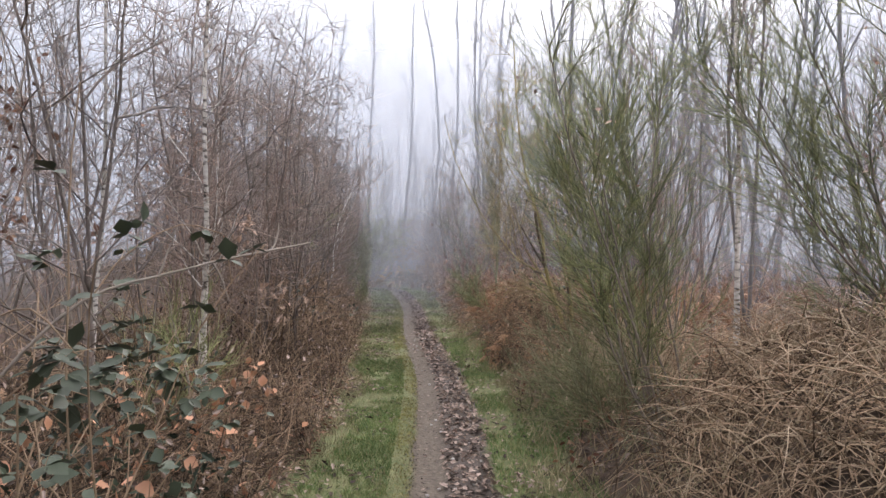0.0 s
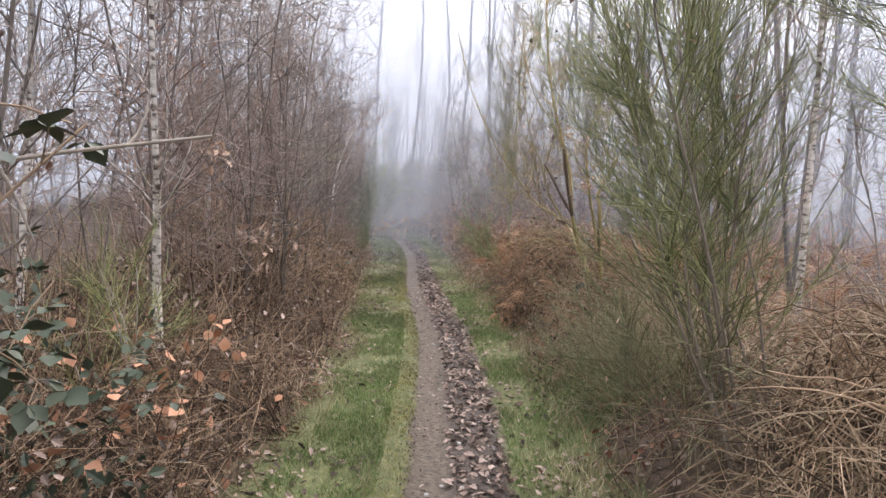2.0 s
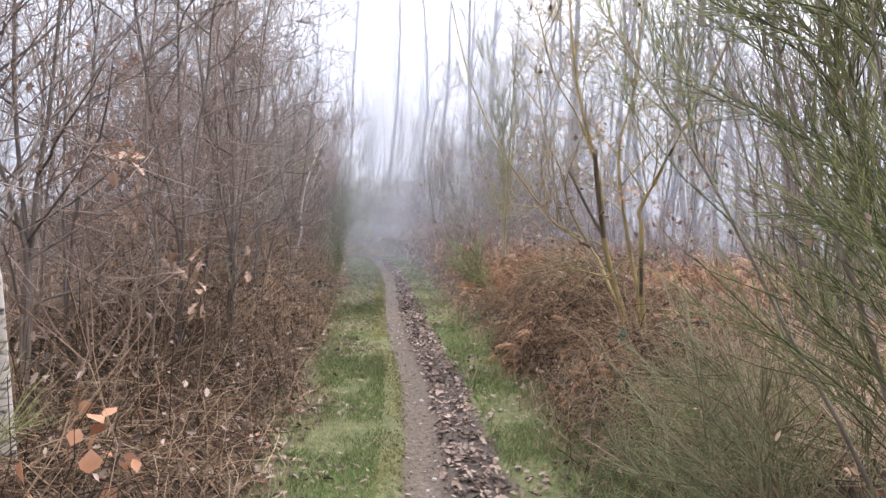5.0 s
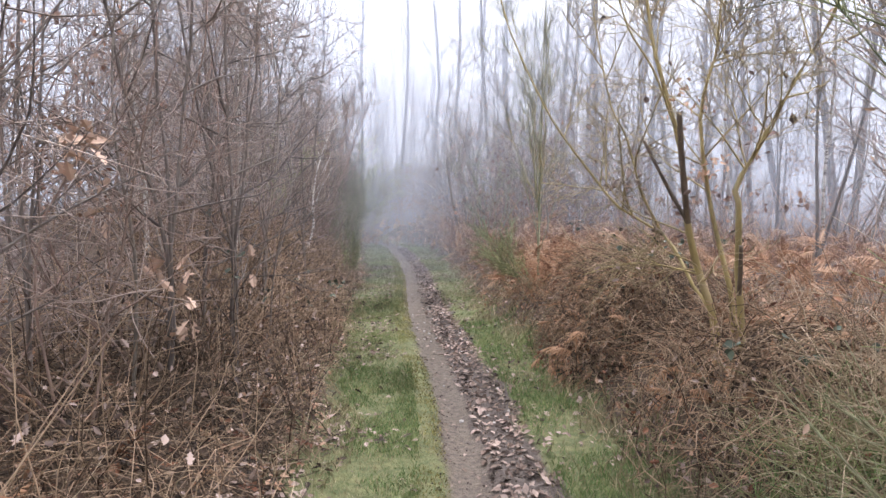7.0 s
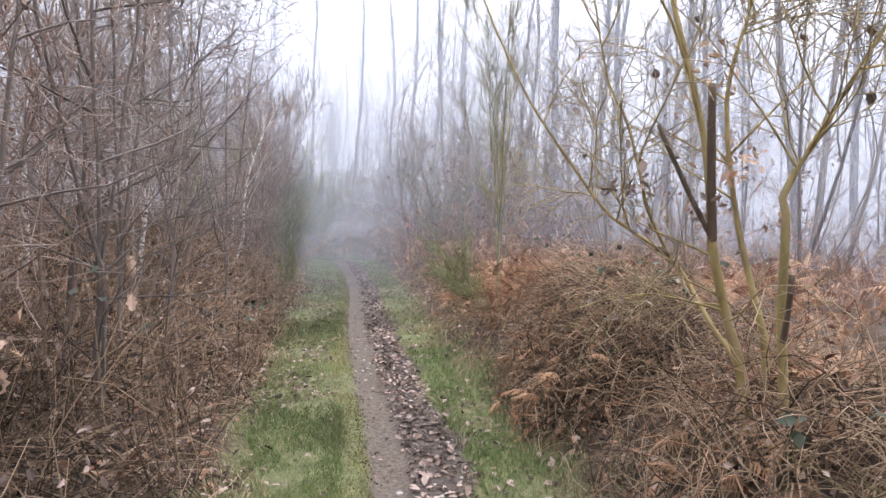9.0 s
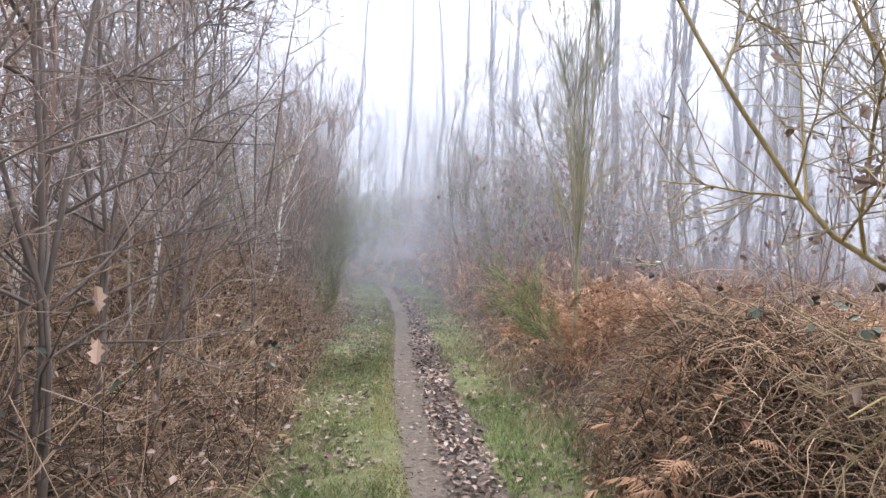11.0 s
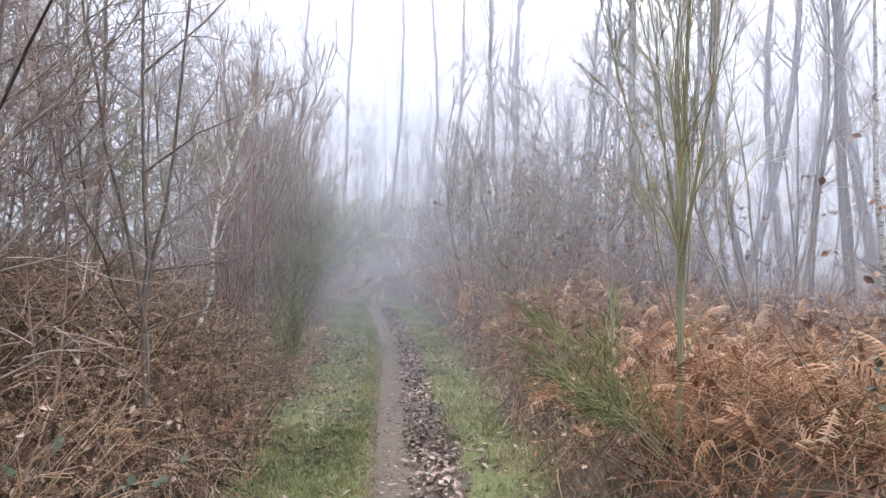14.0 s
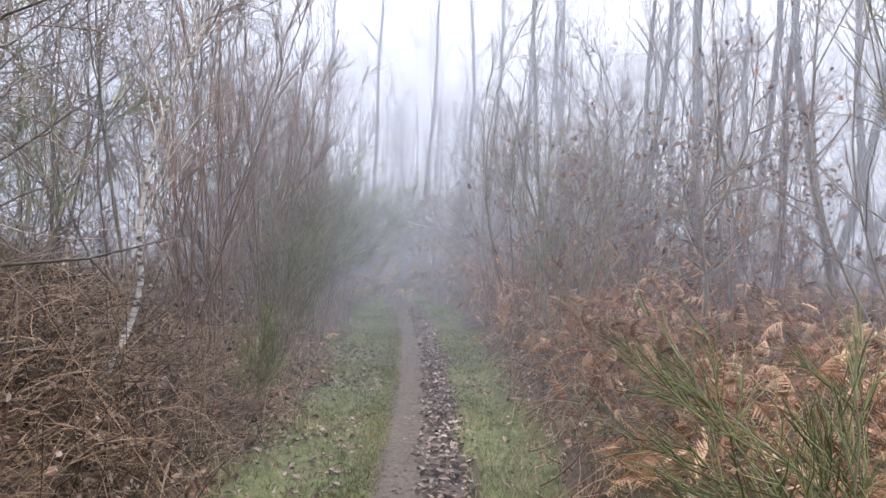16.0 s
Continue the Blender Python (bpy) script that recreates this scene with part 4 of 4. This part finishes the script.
bramble("bramble with grey-green leaves on the bracken heap", on_ground(1.75, 9.5), [(-0.4, -0.2, 0.9), (0.2, -0.5, 0.8), (-0.2, 0.3, 0.9)], 8, 1.1, 0.06, 24)
bramble("bramble with grey-green leaves at the foot of the mossy tree", on_ground(1.6, 6.7), [(-0.4, -0.3, 0.8), (0.4, -0.4, 0.8)], 7, 0.9, 0.06, 18)
bramble("bramble with a few dark leaves hanging among hazels", on_ground(-1.85, 8.0), [(0.4, -0.2, 1), (0.2, 0.3, 1)], 6, 1.5, 0.055, 16)
bramble("low bramble under the bare hazels", on_ground(-1.7, 10.6), [(0.4, -0.2, 0.8), (0.2, 0.3, 0.8)], 7, 0.9, 0.055, 18)
bramble("bramble with dark leaves beside the broom", on_ground(2.1, 11.6), [(-0.4, -0.2, 0.8), (0.2, 0.3, 0.8)], 7, 0.9, 0.055, 18)

# small twisted oak with a few rusty leaves
b = on_ground(2.2, 16.3)
woody("small_oak", "small twisted dark oak with a few rusty leaves", b, [curve(b, b + (0.05, 0, 0.7), b + (-0.02, 0, 1.3), b + (0.12, 0, 2.0), b + (0.05, 0, 3.0)), curve(b + (0.02, 0, 1.2), b + (0.25, 0, 1.7), b + (0.45, 0.1, 2.3), b + (0.5, 0.1, 3.2))],
      [(0.024, 0.006), (0.015, 0.004)], BARK_GREY, TWIG, 22, 130, (220, 0.18), limb_len=1.0, twig_len=0.35, spread=0.95, up=0.01, category="oak", limb_r=0.007, leaves=(150, 0.06, "oak", LEAF_RUST, "rusty withered leaves"))

# dead branch that hangs out of the brambles towards the path
g = float(height(-1.55, 1.75)) - 0.05
line = curve((-1.55, 1.75, g), (-1.45, 1.78, 0.9), (-1.1, 1.9, 1.45), (-0.77, 2.0, 1.6), (-0.42, 2.2, 1.69), segs=20)
dead = tagged(new("dead_branch"), "pale dead branch hanging out of the brambles", "branch")
dead.location = (-1.55, 1.75, g)
at = np.array((-1.55, 1.75, g))
build("stem", *tubes(line[None] - at, 0.007, 0.003, 7), BARK_GREY, dead)
for t in (11, 14, 16, 18):
    side = strands((line[t] - at)[None], np.array([[0.3, rng.normal(0, 0.4), rng.choice((-0.6, 0.7))]]), [rng.uniform(0.08, 0.2)], 4, 0, 0.15)
    build("side_twig", *tubes(side, 0.004, 0.002, 4), BARK_GREY, dead)


# ---- undergrowth, grass and leaves ----
def across(n, u0, u1, y0, y1):
    y = rng.uniform(y0, y1, n)
    u = rng.uniform(u0, u1, n)
    u = u + (0.13 * rough(u * 0.2, y, 1.1, 5) + 0.07 * rough(u, y, 3.7, 2)) * ramp01(0.45, 0.8, np.abs(u))
    x = line_x(y) + u
    return np.stack([x, y, height(x, y)], 1)


def patchy(places, scale, share, seed=0.0):
    """Thins places out into uneven patches."""
    keep = rough(places[:, 0], places[:, 1], scale, seed) + 0.6 * rough(places[:, 0], places[:, 1], scale * 3.1, seed + 2) + rng.normal(0, 0.3, len(places))
    return places[keep > np.quantile(keep, 1 - share)]


def tangle(name, label, places, length, material, droop=0.16, lift=1.0, r=0.0033, wide=1.0, segs=4, category="undergrowth", single=0, curl=0.27):
    """Dead stems that rise, bend over and lie across each other; the first few may be parts of their own."""
    n = len(places)
    h = np.stack([rng.normal(0, wide, n), rng.normal(0, wide, n), lift * rng.uniform(0.3, 1.3, n)], 1)
    ln = strands(places - (0, 0, 0.02), h, length * rng.uniform(0.45, 1.3, n), segs, droop * rng.uniform(0.5, 2, n), curl)
    floor = height(ln[..., 0], ln[..., 1]) + 0.004
    ln[..., 2] = np.maximum(ln[..., 2], floor)
    u = ln[..., 0] - line_x(ln[..., 1])
    ln = ln[~((u > -0.86) & (u < 0.86)).any(1)]
    if not single:
        n = len(ln)
        return tagged(build(name, *tubes(ln, r * rng.uniform(0.6, 1.5, n), r * 0.45, 3), material), label, category, kind="stuff")
    root = tagged(new(name), label, category)
    root.location = base = on_ground(*places[:, :2].mean(0))
    for one in ln[:single]:
        build("stem", *tubes(one[None] - base, r * rng.uniform(0.9, 1.6), r * 0.45, 4), material, root)
    rest = ln[single:] - base
    tagged(build("stem_mass", *tubes(rest, r * rng.uniform(0.6, 1.5, len(rest)), r * 0.45, 3), material, root), kind="stuff")
    return root


def heap(n, x, y, rx, ry, top):
    """Places over a rounded heap that stands on the ground."""
    a, q = rng.uniform(0, 2 * np.pi, n), np.sqrt(rng.uniform(0, 1, n))
    px, py = x + rx * q * np.cos(a), y + ry * q * np.sin(a)
    z0 = height(px, py)
    return np.stack([px, py, z0 + np.maximum(top - z0, 0) * (1 - q**2.2) * rng.uniform(0.2, 1, n)], 1)


def fronds(label, places, size, material=FROND, lean=0.45, pairs=10):
    n = len(places)
    third = np.array_split(np.arange(n), 3)
    groups = [scatter(*frond_shape(b, pairs), places[i], size * rng.uniform(0.6, 1.3, len(i)), turns(len(i), lean)) for i, b in zip(third, (0.5, 0.8, 1.1))]
    return tagged(build("bracken", *joined(groups), material, smooth=False), label, "bracken", kind="stuff")


tangle("undergrowth", "brown tangle of dead stems under the saplings", across(3800, -3.4, -1.05, 0.9, 19), 0.65, BROWN_STEM)
tangle("undergrowth", "dense brown bramble stems along the foot of the bank", patchy(across(4600, -2.1, -0.95, 1.2, 18), 1.3, 0.6, 4), 0.6, BROWN_STEM, 0.2, 0.9, 0.0036)
tangle("undergrowth", "pale straw-coloured dead stems among the thicket", across(1100, -3.0, -0.95, 4.5, 19), 0.55, STRAW)
# these two fill the dark gaps under the thicket; their colour holds the shade
tangle("undergrowth", "bramble stems low under the hazels, coloured as in deep shade", across(4200, -2.9, -1.05, 4.5, 15), 0.55, SHADED_STEM, 0.22, 0.8, 0.004)
tangle("undergrowth", "bramble stems on the bank with its shade put into their colour", across(4200, -2.6, -1.0, 0.9, 5.5), 0.6, SHADED_STEM, 0.18, 1.0, 0.0036)
tangle("undergrowth", "upright brown twigs of the thicket", across(1100, -3.2, -1.15, 1.5, 24), 1.1, BROWN_STEM, 0.03, 2.6, 0.0033, 0.6)
tangle("undergrowth", "dead brown stems along the further bank", across(1200, -4.5, -1.75, 18, 32), 0.9, BROWN_STEM)
tangle("undergrowth", "brown tangle of dead stems beside the grass", across(2800, 0.95, 3.4, 1.2, 19), 0.6, BROWN_STEM)
tangle("undergrowth", "straw-coloured dead stems beside the grass", across(1200, 0.9, 3.4, 1.2, 19), 0.6, STRAW)
tangle("undergrowth", "rust-coloured dead bracken stems", across(3000, 1.1, 5.5, 6, 24), 0.65, RUST_STEM, 0.2, 0.8)
tangle("bracken_heap", "heap of straw-coloured collapsed bracken stems", heap(1500, 2.3, 3.2, 1.0, 1.1, 1.4), 0.5, STRAW, 0.36, 0.9, 0.0032, 0.75, category="bracken", single=260)
tangle("bracken_heap", "brown collapsed stems inside the straw heap", heap(1900, 2.2, 3.1, 1.05, 1.2, 1.3), 0.5, BROWN_STEM, 0.3, 0.7, 0.0034, 0.8, category="bracken", single=120)
# core of the mound, coloured dark for the shade between its stems
tangle("bracken_heap", "stems deep inside the bracken mound, coloured as in deep shade", heap(1500, 1.65, 9.2, 0.75, 0.9, 1.08), 0.45, SHADED_STEM, 0.32, 0.6, 0.0045, 0.8, category="bracken", single=260)
tangle("bracken_heap", "brown mound of collapsed bracken stems", heap(1700, 1.6, 9.3, 0.75, 1.0, 1.2), 0.5, BROWN_STEM, 0.36, 0.7, 0.0034, 0.8, category="bracken", single=220)
tangle("bracken_heap", "brown bramble and bracken mound round the mossy tree", heap(1500, 1.7, 6.9, 0.8, 1.1, 0.88), 0.5, BROWN_STEM, 0.32, 0.7, 0.0032, 0.8, category="bracken", single=220)
tangle("undergrowth", "high bank of brown bramble stems under bare trees", heap(3000, -3.3, 13.9, 1.5, 2.8, 1.45), 0.55, BROWN_STEM, 0.25, 0.7, 0.0034)
tangle("undergrowth", "reddish brown stems over the crest of the high bank", across(2200, -7.5, -3.6, 11.5, 19), 0.7, BROWN_STEM, 0.15, 1.1, 0.0045)
tangle("undergrowth", "rust-coloured stems at the bend of the path", across(1500, 1.3, 5, 19, 29), 1.3, RUST_STEM, 0.03, 2.4, 0.006, 0.7)
tangle("undergrowth", "tall brown brush at the bend of the path", across(1000, -4.5, -1.9, 21, 31), 1.6, BROWN_STEM, 0.03, 2.6, 0.006, 0.6)
tangle("undergrowth", "tall rust-brown brush deep in the clearing", across(1300, 5, 12, 7, 24), 1.3, RUST_STEM, 0.04, 2.0, 0.006, 0.8, 3)
tangle("tall_grass", "long pale green grass hanging over the bank", heap(900, 1.55, 5.7, 0.45, 0.6, 0.75), 0.5, GRASS_PALE, 0.22, 1.0, 0.0022, 0.6, category="grass")
tangle("tall_grass", "long straw-coloured grass stalks hanging over the bank", heap(420, 1.75, 5.6, 0.5, 0.6, 0.95), 0.7, STRAW, 0.2, 1.3, 0.0026, 0.5, category="grass", single=140)
tangle("tall_grass", "long green grass hanging over the bank", heap(600, 1.45, 5.7, 0.5, 0.6, 0.65), 0.45, GRASS, 0.22, 1.0, 0.0022, 0.6, category="grass")
FROND_MESHES = []
for bend in (0.5, 0.8, 1.1, 1.4):
    probe = build("frond", *frond_shape(bend), FROND, smooth=False)
    FROND_MESHES.append(probe.data)
    bpy.data.objects.remove(probe)


def frond_mound(label, places, size):
    """Withered fronds, each a part of its own, lying on a mound."""
    root = tagged(new("bracken_mound"), label, "bracken")
    base = on_ground(*places[:, :2].mean(0))
    root.location = base
    for k, p in enumerate(places):
        ob = new("frond", FROND_MESHES[k % 4])
        ob.parent = root
        s = size * rng.uniform(0.6, 1.3)
        ob.matrix_basis = Matrix.LocRotScale(Vector(p - base), Euler((rng.normal(-0.4, 0.7), rng.normal(0, 0.6), rng.uniform(0, 6.28))), Vector((s, s, s)))


frond_mound("rust-brown withered bracken fronds on a mound of dead stems", heap(230, 1.6, 9.4, 0.75, 1.0, 1.15), 0.26)
frond_mound("rust-brown withered bracken fronds round the mossy tree", heap(190, 2.1, 7.2, 0.8, 0.9, 0.95), 0.24)
frond_mound("rust-coloured withered bracken fronds behind the broom", heap(260, 2.2, 12.4, 1.0, 1.4, 0.95), 0.22)
fronds("rust-coloured withered bracken covering the clearing", across(2600, 1.3, 7.0, 10.3, 24) + np.stack([np.zeros(2600), np.zeros(2600), rng.uniform(0.02, 0.42, 2600)], 1), 0.25, lean=0.9)
fronds("withered bracken deep in the clearing", across(600, 3.0, 9, 4, 20) + np.stack([np.zeros(600), np.zeros(600), rng.uniform(0.05, 0.5, 600)], 1), 0.3, lean=0.9)
fronds("rust-orange withered bracken at the bend of the path", across(420, 0.9, 4.5, 17, 28) + np.stack([np.zeros(420), np.zeros(420), rng.uniform(0.1, 0.8, 420)], 1), 0.36, lean=0.9, pairs=5)
fronds("withered bracken along the further verge", across(500, -5, 3, 27, 40) + np.stack([np.zeros(500), np.zeros(500), rng.uniform(0.05, 0.5, 500)], 1), 0.6)
fronds("orange withered bracken between the verge and the shrubs", across(650, 1.35, 3.0, 11, 18) + np.stack([np.zeros(650), np.zeros(650), rng.uniform(0.02, 0.25, 650)], 1), 0.18, lean=0.9)
fronds("brown withered bracken under the thicket", across(420, -3.5, -1.3, 2, 20), 0.26, lean=0.8)


def litter(label, places, size, material, lean=0.35):
    n = len(places)
    half = n // 2
    groups = [scatter(LEAF_V, LEAF_F, places[:half], size * rng.uniform(0.6, 1.3, half), turns(half, lean)), scatter(OAK_V, OAK_F, places[half:], size * rng.uniform(0.7, 1.4, n - half), turns(n - half, lean))]
    return tagged(build("leaf_litter", *joined(groups), material, smooth=False), label, "leaves", kind="stuff")


up_a_bit = np.array((0, 0, 0.012))
litter("brown and grey fallen leaves lying along the rut", across(4600, 0.12, 0.48, 2.5, 26) + up_a_bit, 0.055, LEAF_LITTER)
litter("scattered dull leaves trodden into the bare rut", across(420, -0.14, 0.14, 3, 24) + up_a_bit * 0.5, 0.04, LEAF_LITTER, 0.2)
strewn = tagged(new("strewn_leaves"), "curled brown leaves lying loose along the rut", "leaves")
strewn.location = on_ground(0.3, 8)
for k, p in enumerate(across(290, 0.1, 0.56, 4, 16) + up_a_bit):
    shape, faces = (OAK_V, OAK_F) if k % 2 else (LEAF_V, LEAF_F)
    build("leaf", *scatter(shape * (1, 1, 1.6), faces, p[None] - np.array(strewn.location), [rng.uniform(0.045, 0.08)], turns(1, 0.4)), LEAF_LITTER, strewn, smooth=False)
litter("fallen leaves strewn over the grass verge", patchy(across(5600, -1.5, -0.35, 3.5, 20), 1.5, 0.6, 3) + up_a_bit, 0.055, LEAF_LITTER)
litter("fallen leaves on the verge beside the bank", patchy(across(3200, 0.5, 1.5, 4, 22), 1.5, 0.6, 6) + up_a_bit, 0.055, LEAF_LITTER)
litter("rust-coloured fallen leaves under the thicket", across(1800, -2.8, -1.0, 4.2, 18) + up_a_bit * 3, 0.065, LEAF_RUST)
litter("dull brown leaves deep under the thicket", across(2200, -3.5, -1.05, 1.2, 20) + up_a_bit * 4, 0.065, LEAF_LITTER)
litter("withered brown leaves caught in the undergrowth", across(2600, -2.8, -1.1, 1.5, 18) + np.stack([np.zeros(2600), np.zeros(2600), rng.uniform(0.03, 0.7, 2600)], 1), 0.045, LEAF_LITTER, 1.0)
litter("rust and brown leaves caught in the bank", across(2300, 1.0, 3.2, 4, 20) + np.stack([np.zeros(2300), np.zeros(2300), rng.uniform(0.02, 0.3, 2300)], 1), 0.045, LEAF_RUST, 0.8)

litter("dark green bramble leaves over the bank", patchy(across(1000, -2.1, -1.0, 0.9, 3.7), 1.6, 0.6) + np.stack([np.zeros(600), np.zeros(600), rng.uniform(0.1, 0.75, 600)], 1), 0.055, LEAF_BRAMBLE, 0.8)
litter("grey-green bramble leaves on the bracken mounds", heap(260, 1.6, 9.4, 0.75, 1.1, 1.2), 0.05, LEAF_BRAMBLE, 0.8)
litter("brown leaves caught in the mound round the mossy tree", heap(500, 1.7, 6.9, 0.8, 1.1, 0.88), 0.045, LEAF_LITTER, 0.9)
litter("brown leaves over the high bank of bramble", heap(700, -3.2, 13.7, 1.3, 2.6, 1.1), 0.05, LEAF_LITTER, 0.9)
litter("brown leaves caught in the bracken mound", heap(500, 1.6, 9.4, 0.8, 1.1, 1.1), 0.045, LEAF_RUST, 0.9)
tangle("bracken_heap", "rust-coloured dead stems heaped round the broom", heap(900, 1.7, 11.7, 0.6, 0.9, 0.95), 0.45, RUST_STEM, 0.3, 0.7, 0.0032, 0.8, category="bracken", single=120)

# drift of larger beech leaves caught in the brambles
drift = tagged(new("leaf_drift"), "drift of large rust-orange leaves caught in brambles", "leaves")
drift.location = on_ground(-1.6, 4.1)
for k in range(130):
    y = rng.uniform(2.4, 5.4)
    x = -1.5 + rng.normal(0, 0.22)
    p = np.array((x, y, float(height(x, y)) + rng.uniform(0.08, 0.55))) - np.array(drift.location)
    build("leaf", *scatter(LEAF_V * (1.5, 1, 1.3), LEAF_F, p[None], [rng.uniform(0.055, 0.095)], turns(1, 0.9)), LEAF_DRIFT, drift)


def grass(label, places, tall, material, wide=0.0022):
    n = len(places)
    h = np.stack([rng.normal(0, 0.45, n), rng.normal(0, 0.45, n), np.ones(n)], 1)
    ln = strands(places - (0, 0, 0.005), h, tall * rng.uniform(0.5, 1.4, n), 2, 0.35, 0.1)
    side = unit(np.cross(ln[:, 1] - ln[:, 0], rng.normal(0, 1, (n, 3)))) * wide
    v = np.stack([ln[:, 0] - side, ln[:, 0] + side, ln[:, 1] - side * 0.8, ln[:, 1] + side * 0.8, ln[:, 2]], 1).reshape(-1, 3)
    b = np.arange(n)[:, None] * 5
    return tagged(build("grass", v, [b + np.array([[0, 1, 3, 2]]), b + np.array([[2, 3, 4]])], material), label, "grass", kind="stuff")


grass("short bright green grass along the rut", patchy(across(32000, -0.85, -0.3, 3, 9.8), 1.9, 0.7, 1), 0.045, GRASS)
grass("short dull grass among leaves along the rut", patchy(across(30000, -1.0, -0.28, 8.8, 14), 2.0, 0.6, 7), 0.042, GRASS_DULL)
grass("short yellowish grass along the rut", patchy(across(26000, -1.05, -0.15, 3, 24), 2.3, 0.6, 6), 0.036, GRASS_PALE)
grass("short green grass on the verge", patchy(across(30000, 0.5, 1.2, 3, 12), 1.7, 0.6, 3), 0.06, GRASS)
grass("short pale grass on the verge", patchy(across(20000, 0.42, 1.25, 3, 24), 2.1, 0.6, 8), 0.05, GRASS_PALE)
grass("short green grass further along", patchy(across(20000, -1.35, -0.2, 12.5, 28), 1.2, 0.7, 2), 0.05, GRASS_DULL, 0.004)
grass("short green grass further along the verge", patchy(across(14000, 0.45, 1.2, 12.5, 28), 1.2, 0.7, 5), 0.05, GRASS_DULL, 0.004)
grass("yellow-green moss and short grass edging the rut", patchy(across(20000, -0.36, -0.13, 3, 22), 1.9, 0.75, 9), 0.024, MOSS, 0.003)

grass("tufts of bleached grass at the foot of the banks", patchy(across(9000, 0.8, 1.5, 2.5, 16), 2.6, 0.5, 11), 0.12, GRASS_PALE, 0.003)
grass("tufts of dull grass at the edge of the thicket", patchy(across(7000, -1.3, -0.75, 3, 16), 2.6, 0.45, 12), 0.09, GRASS_PALE, 0.003)

# crumbs of dark soil along the edges of the rut
y = rng.uniform(3, 24, 3400)
edge = 0.11 + 0.07 * ramp01(8, 13, y)
u = np.where(rng.random(3400) < 0.45, -edge - 0.02, edge + 0.05) + rng.normal(0, 0.04, 3400)
u[:900] = rng.uniform(-0.2, 0.5, 900)
spot = np.stack([line_x(y) + u, y, height(line_x(y) + u, y) + 0.003], 1)
CRUMB_V = np.array([(1, 0, 0), (-0.6, 0.8, 0), (-0.5, -0.9, 0.1), (0.1, 0, 0.8), (0, 0.1, -0.6)])
CRUMB_F = np.array([(0, 1, 3), (1, 2, 3), (2, 0, 3), (1, 0, 4), (2, 1, 4), (0, 2, 4)])
tagged(build("soil_crumbs", *scatter(CRUMB_V, CRUMB_F, spot, rng.uniform(0.003, 0.010, 3400), turns(3400, 0.5)), SOIL, smooth=False), "dark crumbs of wet soil along the rut's edges", "soil", kind="stuff")

# pebbles trodden into the rut
for k in range(60):
    y = rng.uniform(3.5, 15)
    x = float(line_x(y)) + rng.uniform(-0.1, 0.5)
    bm = bmesh.new()
    bmesh.ops.create_icosphere(bm, subdivisions=1, radius=rng.uniform(0.010, 0.024))
    for v in bm.verts:
        v.co *= rng.uniform(0.8, 1.2)
        v.co.z *= 0.6
    me = bpy.data.meshes.new("pebble")
    bm.to_mesh(me)
    bm.free()
    me.materials.append(STONE)
    ob = new("pebble", me)
    ob.location = (x, y, float(height(x, y)) + 0.004)
    tagged(ob, "small pale pebble trodden into the muddy rut", "pebble", "pebbles in the rut")
